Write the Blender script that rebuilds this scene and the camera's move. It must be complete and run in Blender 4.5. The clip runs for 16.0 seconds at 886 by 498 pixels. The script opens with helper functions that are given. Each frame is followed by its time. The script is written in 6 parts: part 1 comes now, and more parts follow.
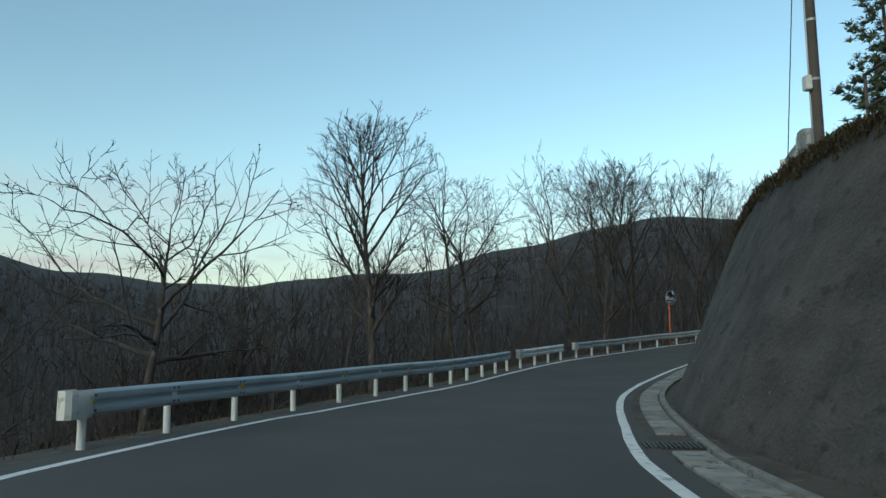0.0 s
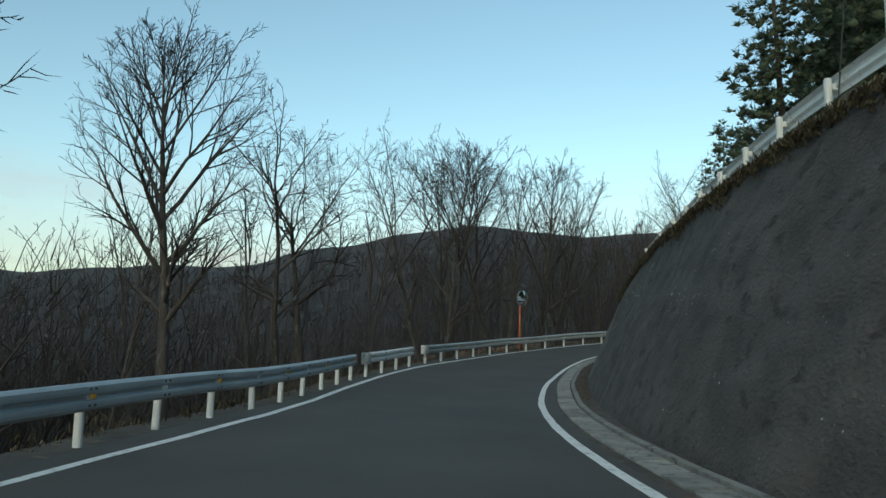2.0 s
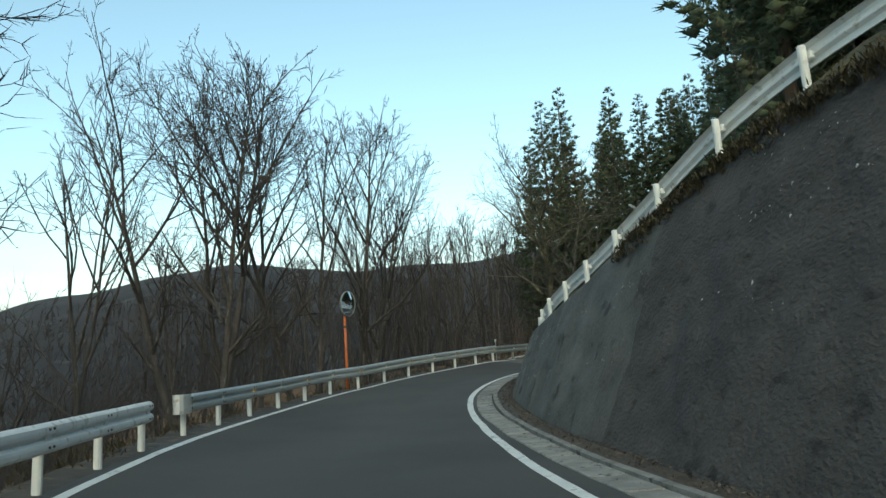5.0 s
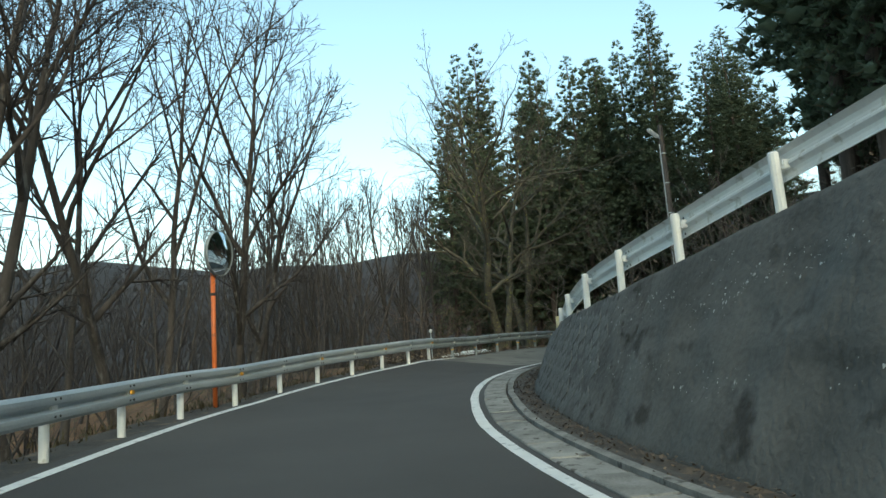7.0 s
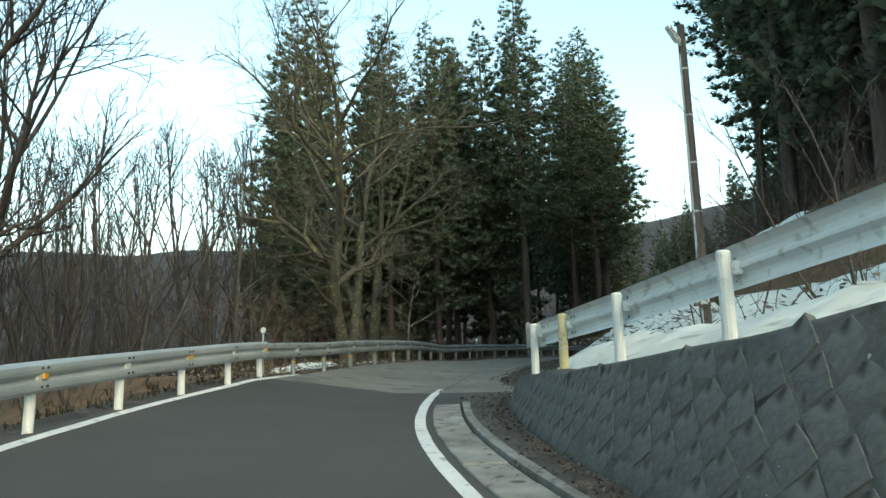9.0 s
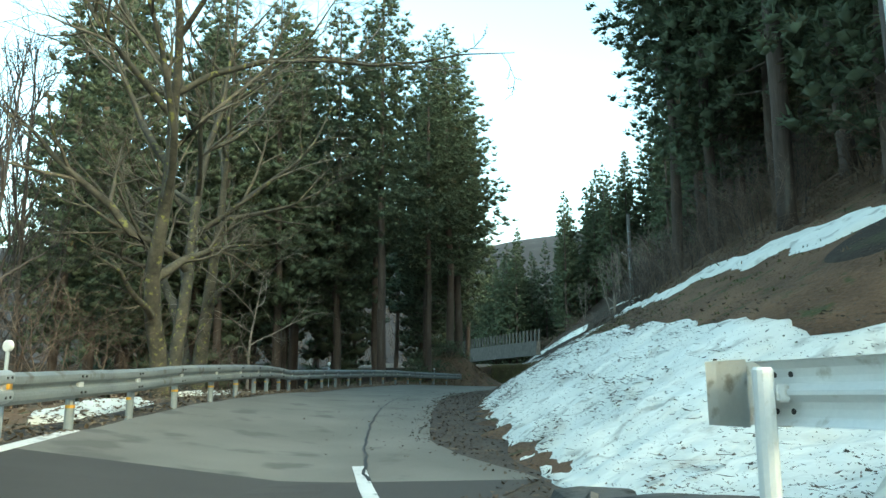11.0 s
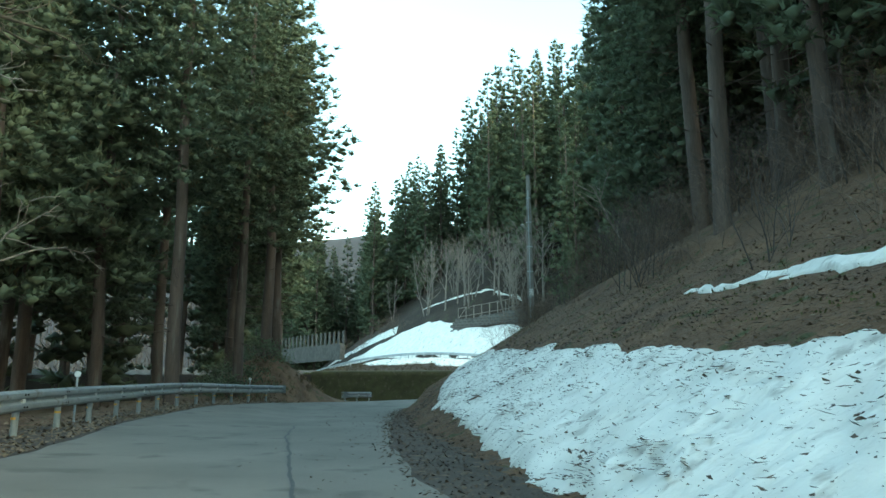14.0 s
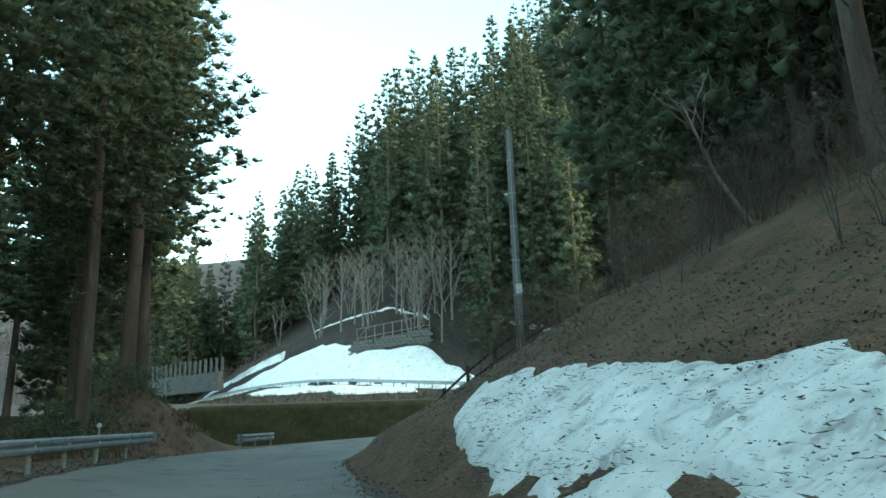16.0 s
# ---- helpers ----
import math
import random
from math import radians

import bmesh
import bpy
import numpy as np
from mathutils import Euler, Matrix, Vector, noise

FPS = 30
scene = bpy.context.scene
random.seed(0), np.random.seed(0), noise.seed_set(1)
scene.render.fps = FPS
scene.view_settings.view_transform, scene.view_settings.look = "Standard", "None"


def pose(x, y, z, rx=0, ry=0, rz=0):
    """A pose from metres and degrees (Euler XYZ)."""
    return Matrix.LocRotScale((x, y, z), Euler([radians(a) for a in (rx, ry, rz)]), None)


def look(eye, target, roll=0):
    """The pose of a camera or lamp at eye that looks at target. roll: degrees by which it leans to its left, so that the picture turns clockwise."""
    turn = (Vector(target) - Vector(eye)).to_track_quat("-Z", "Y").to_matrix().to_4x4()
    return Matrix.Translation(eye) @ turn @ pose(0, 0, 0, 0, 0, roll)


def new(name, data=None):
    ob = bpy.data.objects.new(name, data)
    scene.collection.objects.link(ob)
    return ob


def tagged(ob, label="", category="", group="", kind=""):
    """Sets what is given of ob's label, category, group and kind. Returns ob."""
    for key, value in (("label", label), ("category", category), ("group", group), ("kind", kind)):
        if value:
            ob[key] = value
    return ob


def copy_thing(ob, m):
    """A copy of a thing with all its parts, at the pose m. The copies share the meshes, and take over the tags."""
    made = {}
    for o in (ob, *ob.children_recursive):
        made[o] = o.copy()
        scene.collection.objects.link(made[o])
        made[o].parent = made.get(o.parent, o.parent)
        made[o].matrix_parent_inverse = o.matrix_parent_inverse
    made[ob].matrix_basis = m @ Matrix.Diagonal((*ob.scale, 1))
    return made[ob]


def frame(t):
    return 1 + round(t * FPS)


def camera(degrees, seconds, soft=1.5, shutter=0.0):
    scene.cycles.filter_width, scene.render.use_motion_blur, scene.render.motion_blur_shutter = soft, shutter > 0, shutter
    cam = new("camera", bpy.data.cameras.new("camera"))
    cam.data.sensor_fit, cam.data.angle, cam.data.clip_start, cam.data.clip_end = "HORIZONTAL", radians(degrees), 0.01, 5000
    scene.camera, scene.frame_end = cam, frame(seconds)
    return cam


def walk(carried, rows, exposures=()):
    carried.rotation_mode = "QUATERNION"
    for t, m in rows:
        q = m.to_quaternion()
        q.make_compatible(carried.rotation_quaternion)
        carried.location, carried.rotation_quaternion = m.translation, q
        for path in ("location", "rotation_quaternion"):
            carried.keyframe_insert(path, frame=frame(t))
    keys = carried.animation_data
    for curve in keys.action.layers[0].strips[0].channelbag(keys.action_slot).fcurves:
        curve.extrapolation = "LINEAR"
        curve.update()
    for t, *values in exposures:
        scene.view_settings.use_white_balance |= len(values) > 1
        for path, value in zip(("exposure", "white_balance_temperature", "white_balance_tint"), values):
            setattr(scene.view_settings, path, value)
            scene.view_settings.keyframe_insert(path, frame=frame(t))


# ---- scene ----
cam = camera(61.7, 16.0)
PATH = [
    (0, (0.525, 0.275, 1.703), (0.52, 2.259, 1.95), -0.4),
    (0.5, (0.26, 1.738, 1.705), (0.346, 3.716, 1.989), 0.9),
    (1, (0.072, 3.351, 1.705), (0.265, 5.323, 1.979), 2.1),
    (1.5, (-0.034, 5.382, 1.688), (0.266, 7.343, 1.941), 2.0),
    (2, (0.033, 7.735, 1.662), (0.519, 9.658, 1.916), 1.3),
    (2.5, (0.294, 10.369, 1.637), (0.967, 12.224, 1.963), 0.9),
    (3, (0.756, 13.058, 1.609), (1.495, 14.883, 1.955), 0.8),
    (3.5, (1.276, 15.78, 1.617), (2.172, 17.535, 1.96), -2.8),
    (3.7, (1.547, 16.926, 1.615), (2.475, 18.666, 1.953), -2.2),
    (5.8, (5.637, 28.397, 1.592), (6.797, 29.99, 1.936), -5.0),
    (6, (6.093, 29.479, 1.609), (7.288, 31.044, 1.957), -4.6),
    (6.5, (7.33, 32.134, 1.686), (8.61, 33.631, 2.034), -4.4),
    (7, (8.609, 34.666, 1.748), (9.939, 36.125, 2.074), -4.1),
    (7.5, (9.953, 37.036, 1.842), (11.34, 38.441, 2.162), -3.0),
    (8, (11.399, 39.17, 1.95), (12.853, 40.505, 2.275), -2.1),
    (8.5, (12.836, 41.07, 2.082), (14.381, 42.297, 2.408), -1.7),
    (9, (14.291, 42.704, 2.226), (15.963, 43.752, 2.55), -1.6),
    (9.2, (14.893, 43.3, 2.273), (16.611, 44.276, 2.585), -1.5),
    (11.3, (20.913, 48.517, 2.781), (22.798, 49.066, 3.16), -0.3),
    (11.5, (21.691, 48.976, 2.785), (23.589, 49.477, 3.167), -0.5),
    (12, (23.754, 50.153, 2.942), (25.676, 50.544, 3.337), -0.8),
    (12.5, (26.004, 51.354, 3.036), (27.939, 51.664, 3.432), -0.9),
    (13, (28.321, 52.39, 3.078), (30.266, 52.605, 3.493), -1.4),
    (13.5, (30.701, 53.38, 3.223), (32.664, 53.513, 3.585), -1.0),
    (14, (33.023, 54.288, 3.415), (34.987, 54.333, 3.794), -0.1),
    (14.5, (35.54, 55.045, 3.569), (37.5, 55.017, 3.967), -1.7),
    (15, (38.075, 55.776, 3.715), (40.002, 55.642, 4.233), -2.7),
    (15.5, (40.823, 56.411, 3.775), (42.755, 56.199, 4.245), -2.7),
    (16, (43.665, 56.971, 3.924), (45.596, 56.689, 4.364), -2.0),
]
EXPOSURES = [(0, 0.76, 6350, -8), (1.5, 0.7, 6450, -8), (3, 0.97, 6900, -9), (3.6, 1.05, 7000, -9), (6, 1.35, 6900, -8), (9, 2.0, 7400, -9), (11.5, 2.75, 7050, -16), (16, 2.95, 7200, -15)]
walk(cam, [(t, look(eye, target, roll)) for t, eye, target, roll in PATH], EXPOSURES)

# ---- light ----
SUN_EL, SUN_AZ = radians(11), radians(215)
world = bpy.data.worlds.new("sky")
scene.world = world
world.use_nodes = True
wn, wl = world.node_tree.nodes, world.node_tree.links
bg = wn["Background"]
sky = wn.new("ShaderNodeTexSky")
sky.sky_type, sky.sun_disc = 'NISHITA', False
sky.sun_elevation, sky.sun_rotation = SUN_EL, SUN_AZ
sky.altitude, sky.air_density, sky.dust_density, sky.ozone_density = 500, 1.0, 1.6, 1.0
tc = wn.new("ShaderNodeTexCoord")
sep = wn.new("ShaderNodeSeparateXYZ")
wl.new(tc.outputs["Generated"], sep.inputs[0])
mp = wn.new("ShaderNodeMapping")
mp.inputs["Scale"].default_value = (3.2, 3.2, 11)
wl.new(tc.outputs["Generated"], mp.inputs[0])
cn = wn.new("ShaderNodeTexNoise")
cn.inputs["Scale"].default_value, cn.inputs["Detail"].default_value = 2.2, 7
wl.new(mp.outputs[0], cn.inputs[0])
c1 = wn.new("ShaderNodeMapRange")
c1.inputs["From Min"].default_value, c1.inputs["From Max"].default_value, c1.inputs["To Max"].default_value = 0.46, 0.66, 0.85
c1.inputs["To Min"].default_value = 0.4
wl.new(cn.outputs[0], c1.inputs[0])
c2 = wn.new("ShaderNodeMapRange")
c2.inputs["From Min"].default_value, c2.inputs["From Max"].default_value, c2.inputs["To Min"].default_value, c2.inputs["To Max"].default_value = 0.1, 0.24, 1.0, 0.0
wl.new(sep.outputs[2], c2.inputs[0])
cm = wn.new("ShaderNodeMath")
cm.operation = 'MULTIPLY'
wl.new(c1.outputs[0], cm.inputs[0])
wl.new(c2.outputs[0], cm.inputs[1])
cx = wn.new("ShaderNodeMix")
cx.data_type = 'RGBA'
wl.new(cm.outputs[0], cx.inputs[0])
wl.new(sky.outputs[0], cx.inputs[6])
cx.inputs[7].default_value = (2.35, 1.95, 2.15, 1)
wl.new(cx.outputs[2], bg.inputs[0])
bg.inputs[1].default_value = 0.15
sun = new("sun", bpy.data.lights.new("sun", 'SUN'))
sun.data.energy, sun.data.angle, sun.data.color = 0.5, radians(30), (1.0, 0.9, 0.8)
sun.matrix_world = look((-30, -60, 60), (0, 0, 18))


# ---- materials ----
def mat(name, a, b, scale=4.0, rough=0.8, bump=0.3, fine=40.0, c=None, metal=0.0, depth=0.02, stretch=None, island=0.0, obj=0.0):
    """Two-scale noise material between colours a and b, with c as sparse blotches."""
    m = bpy.data.materials.new(name)
    m.use_nodes = True
    n, l = m.node_tree.nodes, m.node_tree.links
    p = n["Principled BSDF"]
    p.inputs["Roughness"].default_value, p.inputs["Metallic"].default_value = rough, metal
    tc = n.new("ShaderNodeTexCoord")
    mp = n.new("ShaderNodeMapping")
    l.new(tc.outputs["Object"], mp.inputs[0])
    if stretch:
        mp.inputs["Scale"].default_value = stretch
    big, small = n.new("ShaderNodeTexNoise"), n.new("ShaderNodeTexNoise")
    for t, sc, de in ((big, scale, 6), (small, fine, 4)):
        t.inputs["Scale"].default_value, t.inputs["Detail"].default_value = sc, de
        l.new(mp.outputs[0], t.inputs[0])
    add = n.new("ShaderNodeMath")
    add.operation = 'MULTIPLY_ADD'
    l.new(small.outputs[0], add.inputs[0])
    add.inputs[1].default_value = 0.45
    l.new(big.outputs[0], add.inputs[2])
    last = add
    for amount, node, socket in ((island, "ShaderNodeNewGeometry", "Random Per Island"), (obj, "ShaderNodeObjectInfo", "Random")):
        if amount:
            src = n.new(node)
            k = n.new("ShaderNodeMath")
            k.operation = 'MULTIPLY_ADD'
            l.new(src.outputs[socket], k.inputs[0])
            k.inputs[1].default_value = amount
            l.new(last.outputs[0], k.inputs[2])
            last = k
    ramp = n.new("ShaderNodeMapRange")
    total = 0.72 + 0.5 * (island + obj)
    ramp.inputs["From Min"].default_value, ramp.inputs["From Max"].default_value = total - 0.3, total + 0.3
    l.new(last.outputs[0], ramp.inputs[0])
    mix = n.new("ShaderNodeMix")
    mix.data_type = 'RGBA'
    mix.inputs[6].default_value, mix.inputs[7].default_value = (*a, 1), (*b, 1)
    l.new(ramp.outputs[0], mix.inputs[0])
    out = mix.outputs[2]
    if c:
        spot = n.new("ShaderNodeTexNoise")
        spot.inputs["Scale"].default_value, spot.inputs["Detail"].default_value = scale * 2.3, 5
        l.new(mp.outputs[0], spot.inputs[0])
        r2 = n.new("ShaderNodeMapRange")
        r2.inputs["From Min"].default_value, r2.inputs["From Max"].default_value = 0.58, 0.68
        l.new(spot.outputs[0], r2.inputs[0])
        mix2 = n.new("ShaderNodeMix")
        mix2.data_type = 'RGBA'
        l.new(r2.outputs[0], mix2.inputs[0])
        l.new(out, mix2.inputs[6])
        mix2.inputs[7].default_value = (*c, 1)
        out = mix2.outputs[2]
    l.new(out, p.inputs["Base Color"])
    if bump:
        bp = n.new("ShaderNodeBump")
        bp.inputs["Strength"].default_value, bp.inputs["Distance"].default_value = bump, depth
        l.new(add.outputs[0], bp.inputs["Height"])
        l.new(bp.outputs[0], p.inputs["Normal"])
    return m


ASPHALT = mat("asphalt", (0.04, 0.037, 0.0345), (0.079, 0.074, 0.069), 0.35, 0.85, 0.5, 90, None, depth=0.006)
OLD_ASPHALT = mat("old_asphalt", (0.14, 0.134, 0.117), (0.23, 0.221, 0.194), 0.5, 0.9, 0.5, 80, (0.125, 0.119, 0.105), depth=0.008)
LINE = mat("road_paint", (0.62, 0.63, 0.62), (0.8, 0.8, 0.78), 3, 0.7, 0.2, 60, (0.35, 0.36, 0.36))
CONCRETE = mat("concrete", (0.13, 0.128, 0.118), (0.33, 0.325, 0.3), 3.0, 0.9, 0.5, 40, (0.075, 0.07, 0.062), obj=0.35)
DIRT = mat("dirt", (0.035, 0.03, 0.025), (0.1, 0.085, 0.07), 1.5, 0.95, 0.8, 30, (0.15, 0.11, 0.075), depth=0.05)
GROUND = mat("leaf_litter", (0.018, 0.013, 0.009), (0.05, 0.036, 0.025), 0.35, 0.95, 0.9, 14, (0.05, 0.05, 0.024), depth=0.08)
SLOPE = mat("mossy_litter", (0.06, 0.036, 0.022), (0.21, 0.125, 0.07), 1.1, 0.95, 1.0, 16, (0.06, 0.07, 0.024), depth=0.14)
FARWOODS = mat("bare_woodland", (0.008, 0.0065, 0.007), (0.036, 0.03, 0.031), 0.014, 0.95, 0.0, 0.3, (0.05, 0.05, 0.045))
SHOTCRETE = mat("sprayed_concrete", (0.03, 0.0275, 0.0255), (0.1, 0.0915, 0.085), 1.1, 0.92, 1.0, 13, (0.03, 0.026, 0.024), depth=0.09, stretch=(1, 1, 1.6))
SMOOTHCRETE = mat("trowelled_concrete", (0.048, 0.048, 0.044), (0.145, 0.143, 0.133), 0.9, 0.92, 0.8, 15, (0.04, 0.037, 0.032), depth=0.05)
BERM = mat("mossy_earth", (0.03, 0.026, 0.014), (0.1, 0.088, 0.045), 1.6, 0.95, 1.0, 18, (0.07, 0.08, 0.025), depth=0.08)
MUDDY = mat("muddy_concrete", (0.035, 0.032, 0.028), (0.115, 0.107, 0.096), 1.6, 0.9, 0.7, 25, (0.045, 0.04, 0.035), depth=0.03)
MASONRY = mat("weathered_masonry", (0.048, 0.045, 0.04), (0.15, 0.144, 0.132), 1.4, 0.92, 1.0, 12, (0.03, 0.026, 0.018), depth=0.05)
STONE = mat("masonry_stone", (0.06, 0.058, 0.053), (0.2, 0.196, 0.184), 1.1, 0.92, 1.0, 22, (0.036, 0.031, 0.024), depth=0.03, obj=0.1)
GALV = mat("galvanised_steel", (0.33, 0.37, 0.39), (0.5, 0.54, 0.55), 1.2, 0.5, 0.15, 30, None, metal=0.35)
GALV_OLD = mat("weathered_steel", (0.2, 0.23, 0.235), (0.34, 0.37, 0.37), 1.5, 0.55, 0.2, 30, (0.17, 0.17, 0.15), metal=0.3)
WHITE = mat("white_paint", (0.66, 0.68, 0.67), (0.8, 0.81, 0.79), 3, 0.5, 0.15, 40, (0.5, 0.49, 0.44))
RUST = mat("rust", (0.22, 0.1, 0.04), (0.45, 0.28, 0.12), 8, 0.9, 0.5, 40)
ORANGE = mat("orange_paint", (0.55, 0.12, 0.03), (0.72, 0.19, 0.05), 5, 0.5, 0.1, 40, (0.4, 0.12, 0.05))
AMBER = mat("amber_reflector", (0.6, 0.3, 0.04), (0.7, 0.38, 0.06), 10, 0.4, 0.1)
RED = mat("red_paint", (0.45, 0.03, 0.03), (0.6, 0.05, 0.04), 5, 0.5, 0.1)
BARK = mat("bark", (0.03, 0.026, 0.023), (0.1, 0.086, 0.076), 3, 0.95, 1.0, 22, (0.13, 0.125, 0.115), depth=0.03, stretch=(1, 1, 0.3), obj=0.15)
TWIG = mat("twig_bark", (0.03, 0.026, 0.025), (0.08, 0.07, 0.066), 2, 0.9, 0.0, 15, obj=0.2)
PALE = mat("pale_bark", (0.14, 0.12, 0.1), (0.3, 0.27, 0.235), 3, 0.9, 0.6, 20, (0.1, 0.09, 0.075), depth=0.02)
MOSSBARK = mat("mossy_bark", (0.028, 0.025, 0.019), (0.13, 0.12, 0.09), 3.0, 0.95, 1.0, 14, (0.21, 0.21, 0.07), depth=0.03)
BRUSH = mat("reddish_brush", (0.085, 0.06, 0.045), (0.21, 0.155, 0.115), 2, 0.9, 0.0, 15, (0.25, 0.21, 0.17), obj=0.2)
MOSSTWIG = mat("greenish_twig", (0.07, 0.062, 0.045), (0.17, 0.15, 0.115), 2, 0.9, 0.0, 15, (0.14, 0.14, 0.06))
CEDARBARK = mat("cedar_bark", (0.042, 0.031, 0.025), (0.15, 0.112, 0.09), 2.2, 0.95, 1.0, 26, (0.13, 0.118, 0.1), depth=0.03, stretch=(1, 1, 0.12), obj=0.2)
NEEDLE = mat("cedar_needles", (0.075, 0.108, 0.068), (0.16, 0.195, 0.11), 0.5, 0.8, 0.0, 6, (0.15, 0.12, 0.065), island=0.12, obj=0.15)
for leafy in (NEEDLE,):
    n, l = leafy.node_tree.nodes, leafy.node_tree.links
    through_leaf, both = n.new("ShaderNodeBsdfTranslucent"), n.new("ShaderNodeMixShader")
    both.inputs[0].default_value = 0.5
    l.new(n["Principled BSDF"].inputs["Base Color"].links[0].from_socket, through_leaf.inputs[0])
    l.new(n["Principled BSDF"].outputs[0], both.inputs[1])
    l.new(through_leaf.outputs[0], both.inputs[2])
    l.new(both.outputs[0], n["Material Output"].inputs[0])
# needle green at about two thirds the strength, for the tuft hearts
INNER = mat("tuft_heart_foliage", (0.05, 0.068, 0.042), (0.105, 0.13, 0.075), 1.5, 0.95, 0.0, 8)
SNOW = mat("old_snow", (0.7, 0.705, 0.645), (0.92, 0.92, 0.855), 1.6, 0.65, 0.9, 6, (0.5, 0.49, 0.44), depth=0.11, stretch=(1.0, 0.6, 0.6))
MOSS = mat("moss", (0.022, 0.024, 0.013), (0.055, 0.06, 0.024), 2, 0.95, 0.8, 25, (0.07, 0.06, 0.04), depth=0.05)
GRASS = mat("dry_grass", (0.1, 0.085, 0.045), (0.26, 0.21, 0.12), 3, 0.95, 0.3, 25, (0.09, 0.11, 0.03), island=0.3)
MOSSGRASS = mat("green_moss", (0.05, 0.06, 0.02), (0.11, 0.125, 0.04), 3, 0.95, 0.3, 25, island=0.3)
BANKGRASS = mat("dead_bank_grass", (0.09, 0.06, 0.036), (0.22, 0.16, 0.095), 3, 0.95, 0.3, 25, (0.07, 0.085, 0.03), island=0.3)
MOSSBROWN = mat("brown_moss", (0.03, 0.024, 0.014), (0.085, 0.07, 0.035), 3, 0.95, 0.3, 25, island=0.3)
PALELEAF = mat("dry_leaf", (0.09, 0.064, 0.042), (0.3, 0.23, 0.16), 6, 0.9, 0.0, 20, island=0.4)
LIME = mat("lime_spots", (0.25, 0.25, 0.24), (0.55, 0.55, 0.53), 8, 0.9, 0.2, 40, island=0.5)
BANKLEAF = mat("russet_leaf", (0.1, 0.06, 0.036), (0.26, 0.165, 0.1), 6, 0.9, 0.0, 20, island=0.4)
LEAF = mat("fallen_leaf", (0.04, 0.031, 0.024), (0.15, 0.115, 0.085), 6, 0.9, 0.0, 20, island=0.4)
WOOD = mat("dark_timber", (0.028, 0.022, 0.019), (0.06, 0.048, 0.04), 3, 0.85, 0.6, 30, stretch=(1, 1, 0.2))
POLEGREY = mat("concrete_pole", (0.2, 0.19, 0.175), (0.3, 0.29, 0.27), 2, 0.85, 0.3, 40, (0.14, 0.13, 0.12))
DARKPOLE = mat("brown_pole", (0.06, 0.05, 0.045), (0.12, 0.1, 0.09), 2, 0.8, 0.3, 40)
BLACK = mat("dark_metal", (0.03, 0.03, 0.03), (0.06, 0.06, 0.06), 6, 0.6, 0.1)
MIRROR = bpy.data.materials.new("mirror")
MIRROR.use_nodes = True
MIRROR.node_tree.nodes["Principled BSDF"].inputs["Metallic"].default_value = 1.0
MIRROR.node_tree.nodes["Principled BSDF"].inputs["Roughness"].default_value = 0.05
MIRROR.node_tree.nodes["Principled BSDF"].inputs["Base Color"].default_value = (0.85, 0.87, 0.88, 1)


# ---- building helpers ----
def thing(name, place=(0, 0, 0), label="", category="", group="", kind=""):
    ob = new(name)
    ob.empty_display_size = 0.2
    ob.location = place
    return tagged(ob, label, category, group, kind)


def part(name, me, material, parent=None, label="", smooth=False):
    """Links a bmesh or mesh as one object under parent, in the parent's space."""
    if isinstance(me, bmesh.types.BMesh):
        bm, me = me, bpy.data.meshes.new(name)
        bm.to_mesh(me)
        bm.free()
    if not me.materials:
        me.materials.append(material)
    if smooth:
        me.polygons.foreach_set("use_smooth", [True] * len(me.polygons))
    ob = new(name, me)
    ob.parent = parent
    if label:
        tagged(ob, label)
    return ob


def mesh(name, verts, faces, material, smooth=False):
    me = bpy.data.meshes.new(name)
    me.from_pydata([tuple(v) for v in verts], [], faces)
    me.materials.append(material)
    if smooth:
        me.polygons.foreach_set("use_smooth", [True] * len(me.polygons))
    me.update()
    return me


def tube(bm, pts, radii, n=10, caps=True):
    """A round tube through pts."""
    rings = []
    for i, p in enumerate(pts):
        p = Vector(p)
        d = (Vector(pts[min(i + 1, len(pts) - 1)]) - Vector(pts[max(i - 1, 0)])).normalized()
        u = d.cross(Vector((0.31, 0.95, 0.07)) if abs(d.z) > 0.9 else Vector((0, 0, 1))).normalized()
        v = d.cross(u)
        rings.append([bm.verts.new(p + radii[i] * (math.cos(6.2832 * k / n) * u + math.sin(6.2832 * k / n) * v)) for k in range(n)])
    for a, b in zip(rings, rings[1:]):
        for k in range(n):
            bm.faces.new((a[k], a[(k + 1) % n], b[(k + 1) % n], b[k]))
    if caps:
        bm.faces.new(rings[0][::-1])
        bm.faces.new(rings[-1])
    return bm


def box(bm, size, m=None, bevel=0.0):
    r = bmesh.ops.create_cube(bm, size=1, matrix=(m or Matrix()) @ Matrix.Diagonal((*size, 1)))
    if bevel:
        edges = {e for v in r["verts"] for e in v.link_edges}
        bmesh.ops.bevel(bm, geom=list(edges), offset=bevel, segments=2, affect='EDGES')
    return bm


